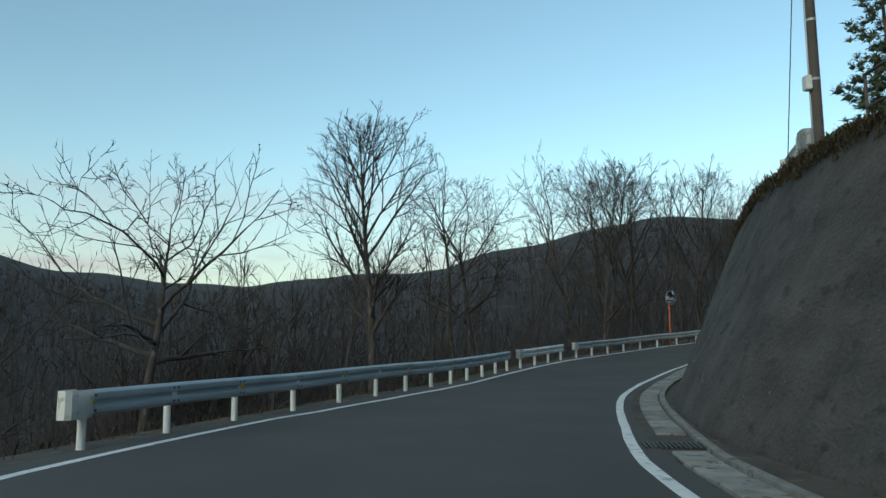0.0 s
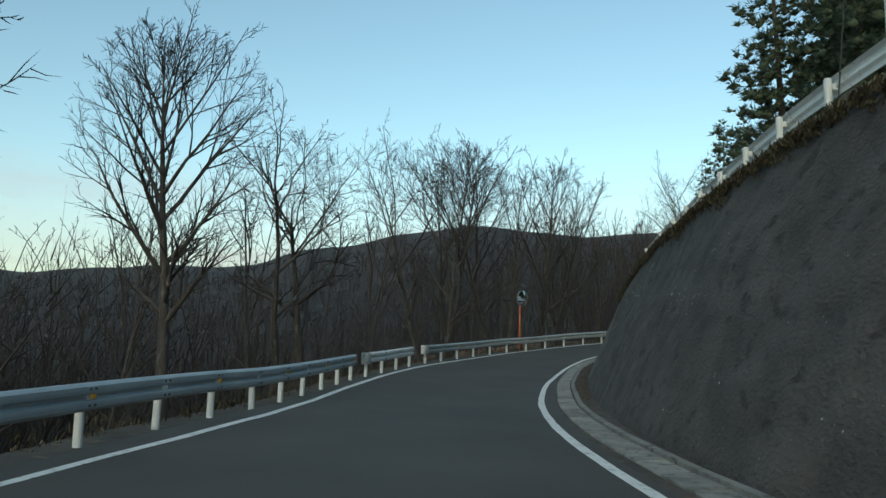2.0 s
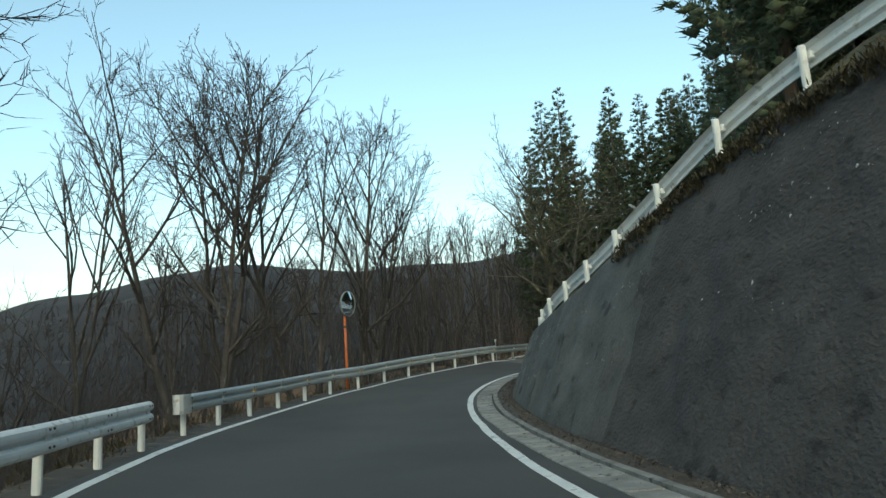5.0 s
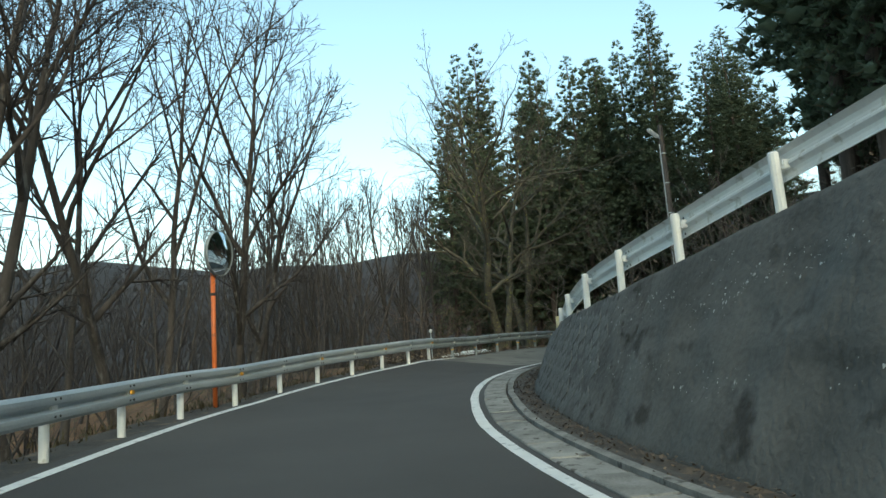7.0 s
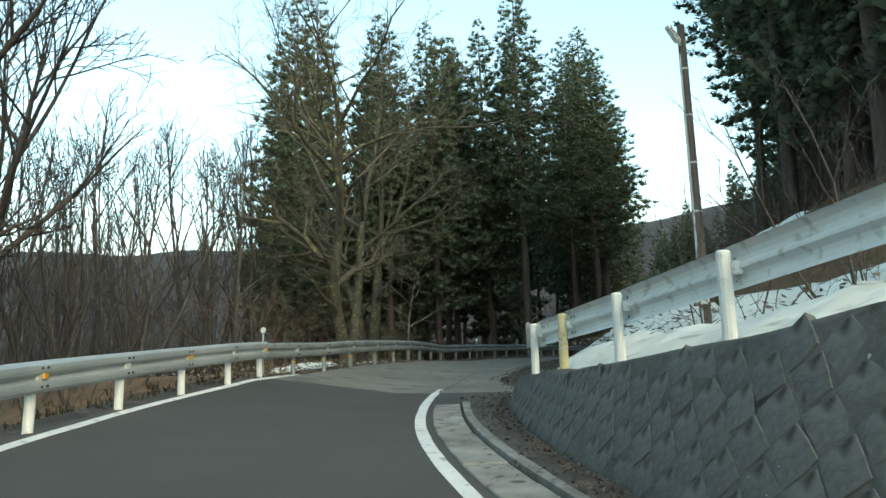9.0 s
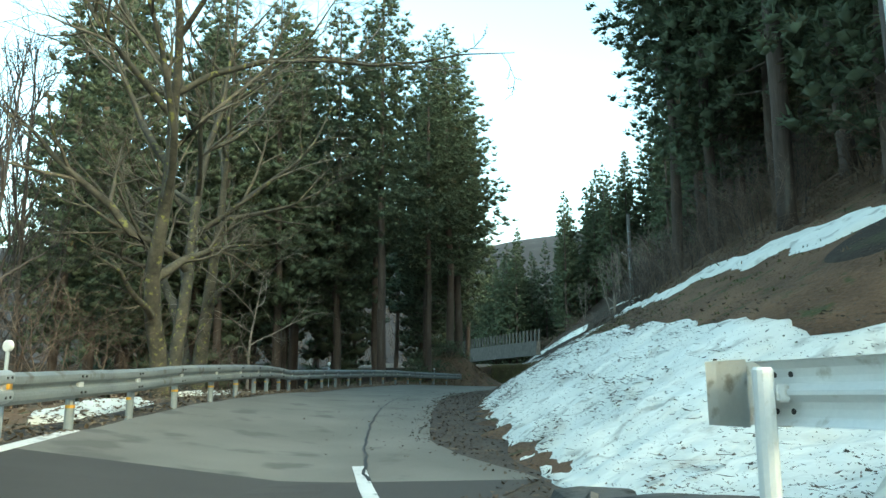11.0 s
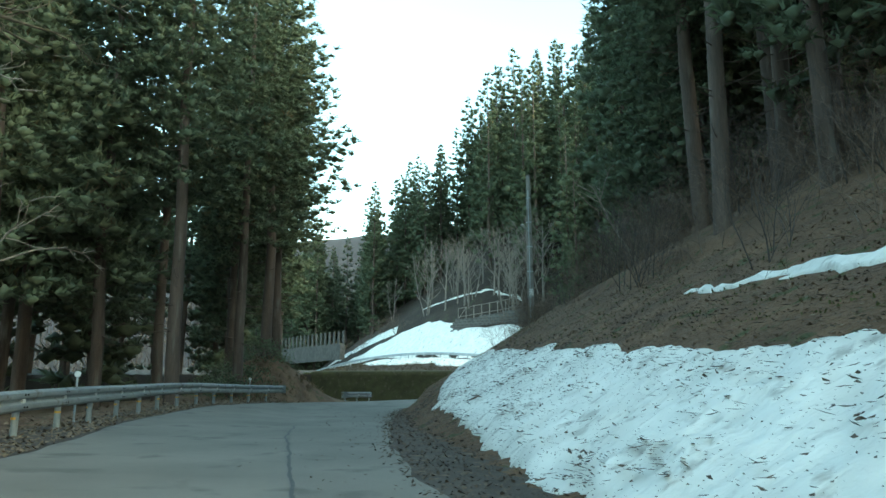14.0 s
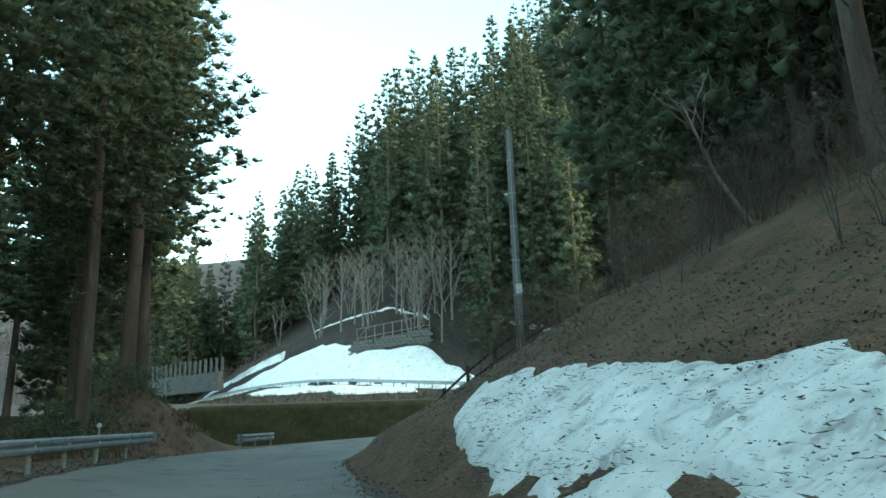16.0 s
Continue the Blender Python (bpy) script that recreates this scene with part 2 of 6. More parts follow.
# ---- the road's line: x, y, z of the surface under the middle, every five metres from s = -20 ----
LINE_XY = [(4.24, -19.38), (3.37, -14.77), (2.44, -9.86), (1.51, -4.94), (0.59, -0.03), (0.03, 4.93), (0.29, 9.92), (1.13, 14.85), (2.37, 19.69),
           (4.03, 24.41), (5.93, 29.03), (8.07, 33.55), (10.56, 37.88), (13.58, 41.86), (17.07, 45.44), (21.0, 48.52), (25.35, 50.97), (29.91, 53.04),
           (34.6, 54.75), (39.42, 56.07), (44.32, 57.09), (49.23, 58.04), (54.14, 58.99), (59.06, 59.84), (64.07, 60.3), (69.11, 60.2), (73.9, 59.1),
           (78.2, 56.6), (81.4, 52.8), (83.2, 48.2), (83.4, 43.2)]
LINE_Z = [0.4, 0.4, 0.4, 0.4, 0.4, 0.39, 0.34, 0.31, 0.3, 0.28, 0.31, 0.42, 0.59, 0.85, 1.2, 1.48, 1.7, 1.89, 2.21, 2.44, 2.56, 2.62, 2.64, 2.65,
          2.66, 2.68, 2.72, 2.8, 2.95, 3.2, 3.5]


def spline(values, n=10):
    v = np.array(values, float)
    v = np.concatenate([[2 * v[0] - v[1]], v, [2 * v[-1] - v[-2]]])
    out = []
    for i in range(1, len(v) - 2):
        for k in range(n):
            t = k / n
            out.append(0.5 * (2 * v[i] + (v[i + 1] - v[i - 1]) * t + (2 * v[i - 1] - 5 * v[i] + 4 * v[i + 1] - v[i + 2]) * t * t
                              + (3 * v[i] - v[i - 1] - 3 * v[i + 1] + v[i + 2]) * t ** 3))
    return np.array(out + [v[-2]])


CXY, CZ = spline(LINE_XY), spline(LINE_Z)
CS = np.arange(len(CZ)) * 0.5 - 20.0
TAN = np.gradient(CXY, axis=0)
TAN /= np.linalg.norm(TAN, axis=1)[:, None]
S_END = CS[-1]


def ramp(*pairs):
    """A smooth-ish table s -> value."""
    a = np.array(pairs, float)
    return lambda s: np.interp(s, a[:, 0], a[:, 1])


bank = ramp((15, 0), (30, .065), (37, .08), (45, .06), (51, .045), (61, .14), (68, .12), (80, .02), (88, .05), (96, .095), (104, .1), (112, .05), (130, .03))
left_line = ramp((-20, 4.4), (0, 4.2), (8, 4.06), (13.7, 3.5), (18, 2.72), (21, 2.42), (24, 2.45), (28, 2.7), (33, 2.93), (39, 3.05), (46, 3.1), (51, 3.05), (55, 2.88), (60, 2.85), (66, 3.1))
right_line = ramp((-20, -2.5), (9, -2.55), (13, -2.7), (17, -2.68), (22, -2.6), (26, -2.52), (30, -2.5), (37, -2.42), (40, -2.3), (44, -1.9), (47, -1.58), (51, -1.32), (55, -1.08), (59, -.85), (64, -.6))
foot = ramp((-20, -4.3), (8, -4.15), (11, -3.85), (15, -3.8), (25, -3.9), (34, -3.85), (38, -3.65), (42, -3.35), (46, -2.85), (50, -2.5), (54, -2.38), (58, -2.25), (63, -2.3))
wall_h = ramp((-20, 4.0), (10, 4.1), (16, 4.42), (30, 4.22), (34, 4.05), (38, 3.2), (40, 2.7), (44, 2.08), (46, 1.75), (49, 1.4), (52, 0.98), (55, 0.68), (58, 0.5), (60, 0.15))
rail_d = ramp((8, 4.8), (10, 4.62), (12, 4.42), (14, 4.2), (16, 3.85), (18, 3.57), (20, 3.28), (22, 3.0), (24, 3.02), (26, 3.1), (30, 3.32), (34, 3.33), (37, 3.4), (39, 3.55), (45, 3.58),
              (49, 3.55), (52, 3.27), (56, 3.06), (60, 2.98), (62, 3.1), (66, 3.0), (70, 2.92), (73, 3.1), (76, 3.6), (80, 4.25), (86, 4.2), (92, 4.0), (97, 3.6), (104, 3.1))
edge_l = ramp((-20, 4.9), (8, 4.6), (20, 3.1), (23, 2.85), (30, 3.15), (46, 3.4), (60, 2.95), (66, 2.95), (72, 2.75), (78, 3.1), (86, 3.5), (97, 3.1), (105, 2.6), (130, 2.6))
edge_r = ramp((-20, -2.95), (36, -2.9), (44, -2.35), (55, -1.5), (60, -1.4), (62, -2.6), (66, -1.7), (80, -1.8), (86, -2.3), (92, -3.0), (98, -3.6), (110, -3.5), (120, -3.0), (130, -3.0))
BATTER = 0.42
berm = ramp((8, 0), (14, 0.3), (32, 0.3), (38, 0))


def on(s, d, up=0.0):
    """A place at s along the road, d to the left of its middle, up above the surface."""
    x, y, z = np.interp(s, CS, CXY[:, 0]), np.interp(s, CS, CXY[:, 1]), np.interp(s, CS, CZ)
    tx, ty = np.interp(s, CS, TAN[:, 0]), np.interp(s, CS, TAN[:, 1])
    k = math.hypot(tx, ty)
    if s > S_END:
        x, y = x + tx * (s - S_END), y + ty * (s - S_END)
    if s < -20:
        x, y = x + tx * (s + 20), y + ty * (s + 20)
    return Vector((x - ty / k * d, y + tx / k * d, z + bank(s) * max(d, 0) + up))


def heading(s):
    return math.atan2(np.interp(s, CS, TAN[:, 1]), np.interp(s, CS, TAN[:, 0]))


def near_line(x, y):
    """s and d of places given as arrays."""
    s, d = np.empty(len(x)), np.empty(len(x))
    for a in range(0, len(x), 4000):
        dx, dy = x[a:a + 4000, None] - CXY[None, :, 0], y[a:a + 4000, None] - CXY[None, :, 1]
        i = (dx * dx + dy * dy).argmin(1)
        r = np.arange(len(i))
        along = dx[r, i] * TAN[i, 0] + dy[r, i] * TAN[i, 1]
        s[a:a + 4000] = CS[i] + along
        d[a:a + 4000] = TAN[i, 0] * dy[r, i] - TAN[i, 1] * dx[r, i]
    return s, d


def step(v, a, b):
    t = np.clip((v - a) / (b - a), 0, 1)
    return t * t * (3 - 2 * t)


skyline = ramp((-180, 12), (-120, 14), (-90, 11.5), (-60, 9), (-35, 8), (-25, 8), (-15.6, 8.3), (-10, 7.6), (-5, 6.7), (0, 5.3), (8, 5.0), (12, 4.2), (24, 4.3), (32, 5.6), (50, 7), (90, 8), (140, 10), (180, 12))


def upper_eq(x, y):
    """Metres along the upper road's guardrail and metres uphill from it."""
    return 0.807 * (x - 118) + 0.59 * (y - 46.3), 0.59 * (x - 118) - 0.807 * (y - 46.3)


def upper_xy(e, q):
    return 118 + 0.807 * e + 0.59 * q, 46.3 + 0.59 * e - 0.807 * q


def heights(x, y):
    """The ground's height at arrays of places."""
    s, d = near_line(x, y)
    sc = np.clip(s, -20, S_END)
    zr = np.interp(sc, CS, CZ)
    # valley side
    shelf = step(s, 54, 70)
    out = np.maximum(d - rail_d(sc) - 0.7, 0)
    drop = np.minimum(out * 0.62, 9 + out * 0.22)
    drop = np.minimum(drop, 34)
    gentle = 0.06 * out + 0.5 * np.maximum(out - 45, 0)
    gentle = np.minimum(gentle, 20)
    zl = zr + bank(sc) * np.clip(d, 0, 5) - 0.12 - (1 - shelf) * drop - shelf * gentle
    # hill side
    f, h = foot(sc), wall_h(sc)
    top = f - BATTER * h
    inside = np.clip((f - 0.4 - d) / np.maximum(f - top, 0.05), 0, 1)
    back = np.maximum(top - 0.5 - d, 0)
    zw = zr - 0.3 + inside * (h + 0.2) + (berm(sc) + 0.1) * np.clip((top - 0.05 - d) / 0.55, 0, 1) * (sc < 40) + 0.02 * np.minimum(back, 4.5) + 0.62 * np.maximum(back - 4.5, 0)
    zw = np.minimum(zw, zr + 60)
    rise = np.maximum(-d - 3.0, 0)
    toe = np.interp(sc, [86, 94, 114, 120], [0, 0.85, 0.85, 0])
    rise = np.where(rise < 1.6, 1.6 * np.clip((rise - toe) / (1.6 - toe), 0, 1), rise)
    zs = zr - 0.04 + np.interp(sc, [96, 104, 112, 125], [0.62, 0.5, 0.5, 0.62]) * np.minimum(rise, 60) + 0.3 * np.maximum(rise - 60, 0)
    k = step(s, 56, 64)
    zh = zw * (1 - k) + zs * k
    z = np.where(d > 0, zl, zh)
    z = np.where((d <= 0) & (d > f - 0.02) & (s < 64), zr - 0.12, z)
    # behind the bend: mossy wall, bank, upper road, snow field, forested hill
    end = step(x, 87.5, 88.2) * (y > -40)
    e, q = upper_eq(x, y)
    q = q - np.interp(e, [8, 22], [0.57, 0.0]) * np.clip(q, 0, 9)
    hill = np.interp(q, [0, 1.2, 3.6, 6.5, 12, 24, 40, 80, 200], [0, 0.1, 3.3, 6.5, 11.5, 25, 42, 70, 125]) * np.interp(e, [40, 105], [1, 0.55])
    ze = np.maximum(6.5 + 0.073 * np.clip(e, -30, 110) + np.interp(q, [-9, -1, 0], [-2.0, -0.15, 0]), 4.75) + hill
    ze = np.maximum(ze, np.where(y < 52, zs, -50))
    z = z * (1 - end) + ze * end
    z = z + 2.7 * np.exp(-((x - 75.5) ** 2 / 14 + (y - 65.4) ** 2 / 7)) * step(d, 2.9, 4.4)
    # far slopes
    cx, cy = x - 5.0, y - 15.0
    r = np.hypot(cx, cy)
    az = np.degrees(np.arctan2(-cx, cy))
    ridge = 1500 * np.tan(np.radians(skyline(az)))
    far = -30 + (ridge + 30) * step(r, 130, 1500)
    far = np.where(r > 1500, ridge - (r - 1500) * 0.12, far)
    w = step(r, 130, 330) * np.where(d > 0, 1, step(r, 300, 700))
    z = z * (1 - w) + far * w
    return z, s, d, r


def ground_z(x, y):
    return float(heights(np.array([float(x)]), np.array([float(y)]))[0][0])


# ---- ground sheet ----
def build_ground():
    cx, cy, na = 32.0, 45.0, 500
    radii = [0.0]
    while radii[-1] < 62:
        radii.append(radii[-1] + 0.8)
    while radii[-1] < 3600:
        radii.append(radii[-1] * 1.032)
    radii = np.array(radii[1:])
    ang = np.linspace(0, 2 * math.pi, na, endpoint=False)
    rr, aa = np.meshgrid(radii, ang, indexing="ij")
    x, y = (cx + rr * np.cos(aa)).ravel(), (cy + rr * np.sin(aa)).ravel()
    z, s, d, r = heights(x, y)
    wild = np.where(((d > 6.5) | (d < -9.5) | (x > 90)) & ~((x > 84) & (x < 170) & (y > 34) & (y < 90)), 1.0, 0.0)
    for i in np.nonzero(wild)[0]:
        amp = min(0.35 + r[i] * 0.012, 28)
        sc = 1 / (3.0 + r[i] * 0.09)
        z[i] += amp * noise.noise((x[i] * sc, y[i] * sc, 3.0)) * min(1, abs(d[i]) * 0.05)
    verts = [(cx, cy, ground_z(cx, cy))] + list(zip(x.tolist(), y.tolist(), z.tolist()))
    faces = [(0, 1 + k, 1 + (k + 1) % na) for k in range(na)]
    for i in range(len(radii) - 1):
        a, b = 1 + i * na, 1 + (i + 1) * na
        faces += [(a + k, b + k, b + (k + 1) % na, a + (k + 1) % na) for k in range(na)]
    me = mesh("ground", verts, faces, GROUND, True)
    me.materials.append(FARWOODS)
    first = int(np.searchsorted(radii, 340))
    me.materials.append(SLOPE)
    hill = np.concatenate([[0], np.where(((s > 40) & (d < 0) | (s > 62)) & (r < 250) & (x < 84), 2, 0)])
    idx = hill[np.array([q[0] for q in faces])]
    idx[na * (1 + first):] = 1
    me.polygons.foreach_set("material_index", idx.tolist())
    ob = part("ground", me, GROUND)
    tagged(ob, "hillside of brown leaf litter and dark winter soil", "ground", kind="structure")


build_ground()


# ---- road ----
def strip(name, s0, s1, left, right, material, up, cols=8, ds=0.5, skirt=0.12, wobble=0.0):
    """A paved band between two offsets, with sides."""
    n = int((s1 - s0) / ds) + 1
    verts, faces = [], []
    for i in range(n):
        s = s0 + (s1 - s0) * i / (n - 1)
        a, b = (left(s), right(s)) if callable(left) else (left, right)
        if wobble:
            a += wobble * noise.noise((s * 0.9, 1.3, 0))
            b += wobble * noise.noise((s * 0.9, 7.7, 0)) + 0.5 * wobble * noise.noise((s * 4, 2.7, 0))
        row = [on(s, a, up - skirt)] + [on(s, a + (b - a) * k / cols, up) for k in range(cols + 1)] + [on(s, b, up - skirt)]
        verts += row
    w = cols + 3
    for i in range(n - 1):
        faces += [(i * w + k, i * w + k + 1, (i + 1) * w + k + 1, (i + 1) * w + k) for k in range(w - 1)]
    return mesh(name, verts, faces, material, False)


road = part("road", strip("road", -40, 62.0, edge_l, edge_r, ASPHALT, 0.0), ASPHALT)
tagged(road, "dark grey asphalt of a narrow mountain road", "road", kind="structure")
road2 = part("road", strip("road", 62.0, 128, edge_l, edge_r, OLD_ASPHALT, 0.0, wobble=0.12), OLD_ASPHALT)
tagged(road2, "paler worn asphalt with dirt along its edges", "road", kind="structure")
for nm, f, a, b in (("edge_line", left_line, -30, 63.9), ("edge_line", right_line, -30, 63.2)):
    ob = part(nm, strip(nm, a, b, lambda s, f=f: f(s) + 0.075, lambda s, f=f: f(s) - 0.075, LINE, 0.006, 1, 0.25, 0.004, 0.012), LINE)
    tagged(ob, "solid white painted edge line, chipped", "road marking", kind="structure")

# verge strips beside the asphalt
verge = part("verge", strip("verge", 4, 61, lambda s: foot(s) + 1.05, lambda s: foot(s) - 0.1, DIRT, -0.01, 3, 0.5, 0.2, 0.05), DIRT)
tagged(verge, "strip of dirt and old concrete below the wall", "verge", kind="structure")
verge2 = part("verge", strip("verge", -40, 106, lambda s: rail_d(s) + 0.5, lambda s: edge_l(s) - 0.1, DIRT, -0.03, 3, 0.5, 0.3, 0.1), DIRT)
tagged(verge2, "narrow earth verge under the guardrail", "verge", kind="structure")
verge3 = part("verge", strip("verge", 59, 108, lambda s: edge_r(s) + 0.5, lambda s: min(-3.6, edge_r(s) - 0.45), DIRT, -0.02, 4, 0.5, 0.2, 0.2), DIRT)
tagged(verge3, "wet dark dirt and leaf litter beside the road", "verge", kind="structure")


# ---- retaining wall ----
def wall_bulge(s, up, h):
    v = min(max((up + 0.1) / (h + 0.1), 0), 1)
    bulge = 0.1 * noise.noise((s * 0.45, up * 0.5, 0)) + 0.045 * noise.noise((s * 1.7, up * 1.9, 4)) + 0.035 * noise.noise((s * 4.5, up * 5, 9))
    return bulge * (0.3 + 0.7 * math.sin(3.14 * v)) * (1.0 if s < 44 else max(0.15, 1 - 0.5 * (s - 44)))


def build_wall():
    s0, s1, ds, rows = -30.0, 60.5, 0.18, 36
    n = int((s1 - s0) / ds) + 1
    verts, faces = [], []
    for i in range(n):
        s = s0 + i * ds
        h, f = wall_h(s) + 0.06 * noise.noise((s * 0.8, 0, 5)), foot(s)
        for k in range(rows + 1):
            v = k / rows
            up = -0.1 + (h + 0.1) * v
            verts.append(on(s, f - BATTER * max(up, 0) + wall_bulge(s, up, h), up))
        verts.append(on(s, f - BATTER * h - 0.25, h + 0.02))
        verts.append(on(s, f - BATTER * h - 1.0, h - 0.03))
    w = rows + 3
    for i in range(n - 1):
        faces += [(i * w + k, i * w + k + 1, (i + 1) * w + k + 1, (i + 1) * w + k) for k in range(w - 1)]
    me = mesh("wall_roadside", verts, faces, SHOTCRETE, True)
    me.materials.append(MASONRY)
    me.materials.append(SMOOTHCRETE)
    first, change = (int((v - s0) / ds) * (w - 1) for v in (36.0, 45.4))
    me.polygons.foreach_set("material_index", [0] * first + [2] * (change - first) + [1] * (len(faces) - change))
    ob = part("wall_roadside", me, SHOTCRETE)
    return tagged(ob, "leaning dark grey sprayed concrete retaining wall", "retaining wall", kind="structure")


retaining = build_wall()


def wall_berm():
    verts, faces = [], []
    n = 110
    for i in range(n):
        s = 8 + 30 * i / (n - 1)
        h, t = wall_h(s), foot(s) - BATTER * wall_h(s)
        k = min(1, (s - 8) / 5, (38 - s) / 5) * (1 + 0.25 * noise.noise((s * 0.7, 2, 0)))
        for d, up in ((0.06, -0.12), (-0.02, 0.05), (-0.3, 0.26), (-0.62, 0.5), (-1.1, 0.56), (-2.4, 0.3)):
            bump = 0.05 * noise.noise((s * 2.1, d * 3, 4)) + 0.03 * noise.noise((s * 5, d * 6, 9))
            verts.append(on(s, t + d, h + up * (k if up > 0 else 1) + bump))
    for i in range(n - 1):
        faces += [(i * 6 + j, i * 6 + j + 1, i * 6 + j + 7, i * 6 + j + 6) for j in range(5)]
    ob = part("berm", mesh("berm", verts, faces, BERM, True), BERM)
    tagged(ob, "mossy earth and dead grass on top of the wall", "bank", kind="structure")


wall_berm()


# ---- guardrails ----
BEAM = [(0.0, 0.175), (0.03, 0.168), (0.075, 0.13), (0.08, 0.085), (0.075, 0.05), (0.02, 0.012), (0.02, -0.012), (0.075, -0.05), (0.08, -0.085), (0.075, -0.13), (0.03, -0.168), (0.0, -0.175)]


def beam_mesh(name, pts, normals, material, lap=0.0):
    """A corrugated rail along pts; normals point to its face."""
    verts, faces = [], []
    n = len(BEAM)
    for p, nv in zip(pts, normals):
        for off in (0.0, -0.005):
            verts += [Vector(p) + nv * (a + off + lap) + Vector((0, 0, b)) for a, b in BEAM]
    w = 2 * n
    for i in range(len(pts) - 1):
        for base, flip in ((0, False), (n, True)):
            for k in range(n - 1):
                q = (i * w + base + k, i * w + base + k + 1, (i + 1) * w + base + k + 1, (i + 1) * w + base + k)
                faces.append(q[::-1] if flip else q)
        faces.append((i * w, (i + 1) * w, (i + 1) * w + n, i * w + n))
        faces.append((i * w + n - 1, i * w + 2 * n - 1, (i + 1) * w + 2 * n - 1, (i + 1) * w + n - 1))
    return mesh(name, verts, faces, material, False)


def post_bm(height, r=0.057):
    bm = bmesh.new()
    tube(bm, [(0, 0, -0.25), (0, 0, height - 0.015), (0, 0, height)], [r, r, r * 0.8], 12)
    return bm


POST_ME = bpy.data.meshes.new("post")
_b = post_bm(0.74)
_b.to_mesh(POST_ME)
_b.free()
POST_ME.materials.append(WHITE)
POST_GREY = POST_ME.copy()
POST_GREY.materials[0] = GALV_OLD
POST_RUSTY = POST_ME.copy()
POST_RUSTY.materials[0] = mat("yellowed_paint", (0.5, 0.42, 0.2), (0.68, 0.62, 0.42), 6, 0.6, 0.2, 30, (0.4, 0.22, 0.08))
_b = bmesh.new()
box(_b, (0.03, 0.09, 0.06), None, 0.004)
REFLECT_ME = bpy.data.meshes.new("reflector")
_b.to_mesh(REFLECT_ME)
_b.free()
REFLECT_ME.materials.append(AMBER)
_b = bmesh.new()
tube(_b, [(-0.01, 0, 0), (0.012, 0, 0)], [0.017, 0.014], 8)
BOLT_ME = bpy.data.meshes.new("bolt")
_b.to_mesh(BOLT_ME)
_b.free()
BOLT_ME.materials.append(BLACK)
_b = bmesh.new()
box(_b, (0.09, 0.16, 0.1), None, 0.01)
BRACKET_ME = bpy.data.meshes.new("bracket")
_b.to_mesh(BRACKET_ME)
_b.free()
BRACKET_ME.materials.append(WHITE)


_b = bmesh.new()
tube(_b, [(0, 0, 0.3), (0, 0, 0.34)], [0.06, 0.06], 12)
BAND_ME = bpy.data.meshes.new("band")
_b.to_mesh(BAND_ME)
_b.free()
BAND_ME.materials.append(AMBER)


def terminal_mesh(material):
    """The rounded bag end of a rail, its open side towards -x, face towards +y."""
    bm = bmesh.new()
    prof = [(0, 0.09), (0.3, 0.095), (0.4, 0.085), (0.46, 0.03), (0.46, -0.06), (0.42, -0.12), (0.3, -0.14), (0.05, -0.14)]
    lo = [bm.verts.new((a, b, -0.185)) for a, b in prof]
    hi = [bm.verts.new((a, b, 0.185)) for a, b in prof]
    for k in range(len(prof) - 1):
        bm.faces.new((lo[k], lo[k + 1], hi[k + 1], hi[k]))
    bmesh.ops.solidify(bm, geom=bm.faces[:], thickness=0.008)
    me = bpy.data.meshes.new("terminal")
    bm.to_mesh(me)
    bm.free()
    me.materials.append(material)
    return me


TERM_ME = terminal_mesh(WHITE)
TERM_GREY = terminal_mesh(GALV_OLD)


def frame_at(p, tangent):
    t = Vector((tangent.x, tangent.y, 0)).normalized()
    nrm = Vector((-t.y, t.x, 0))
    return Matrix(((t.x, nrm.x, 0, p.x), (t.y, nrm.y, 0, p.y), (t.z, 0, 1, p.z), (0, 0, 0, 1)))


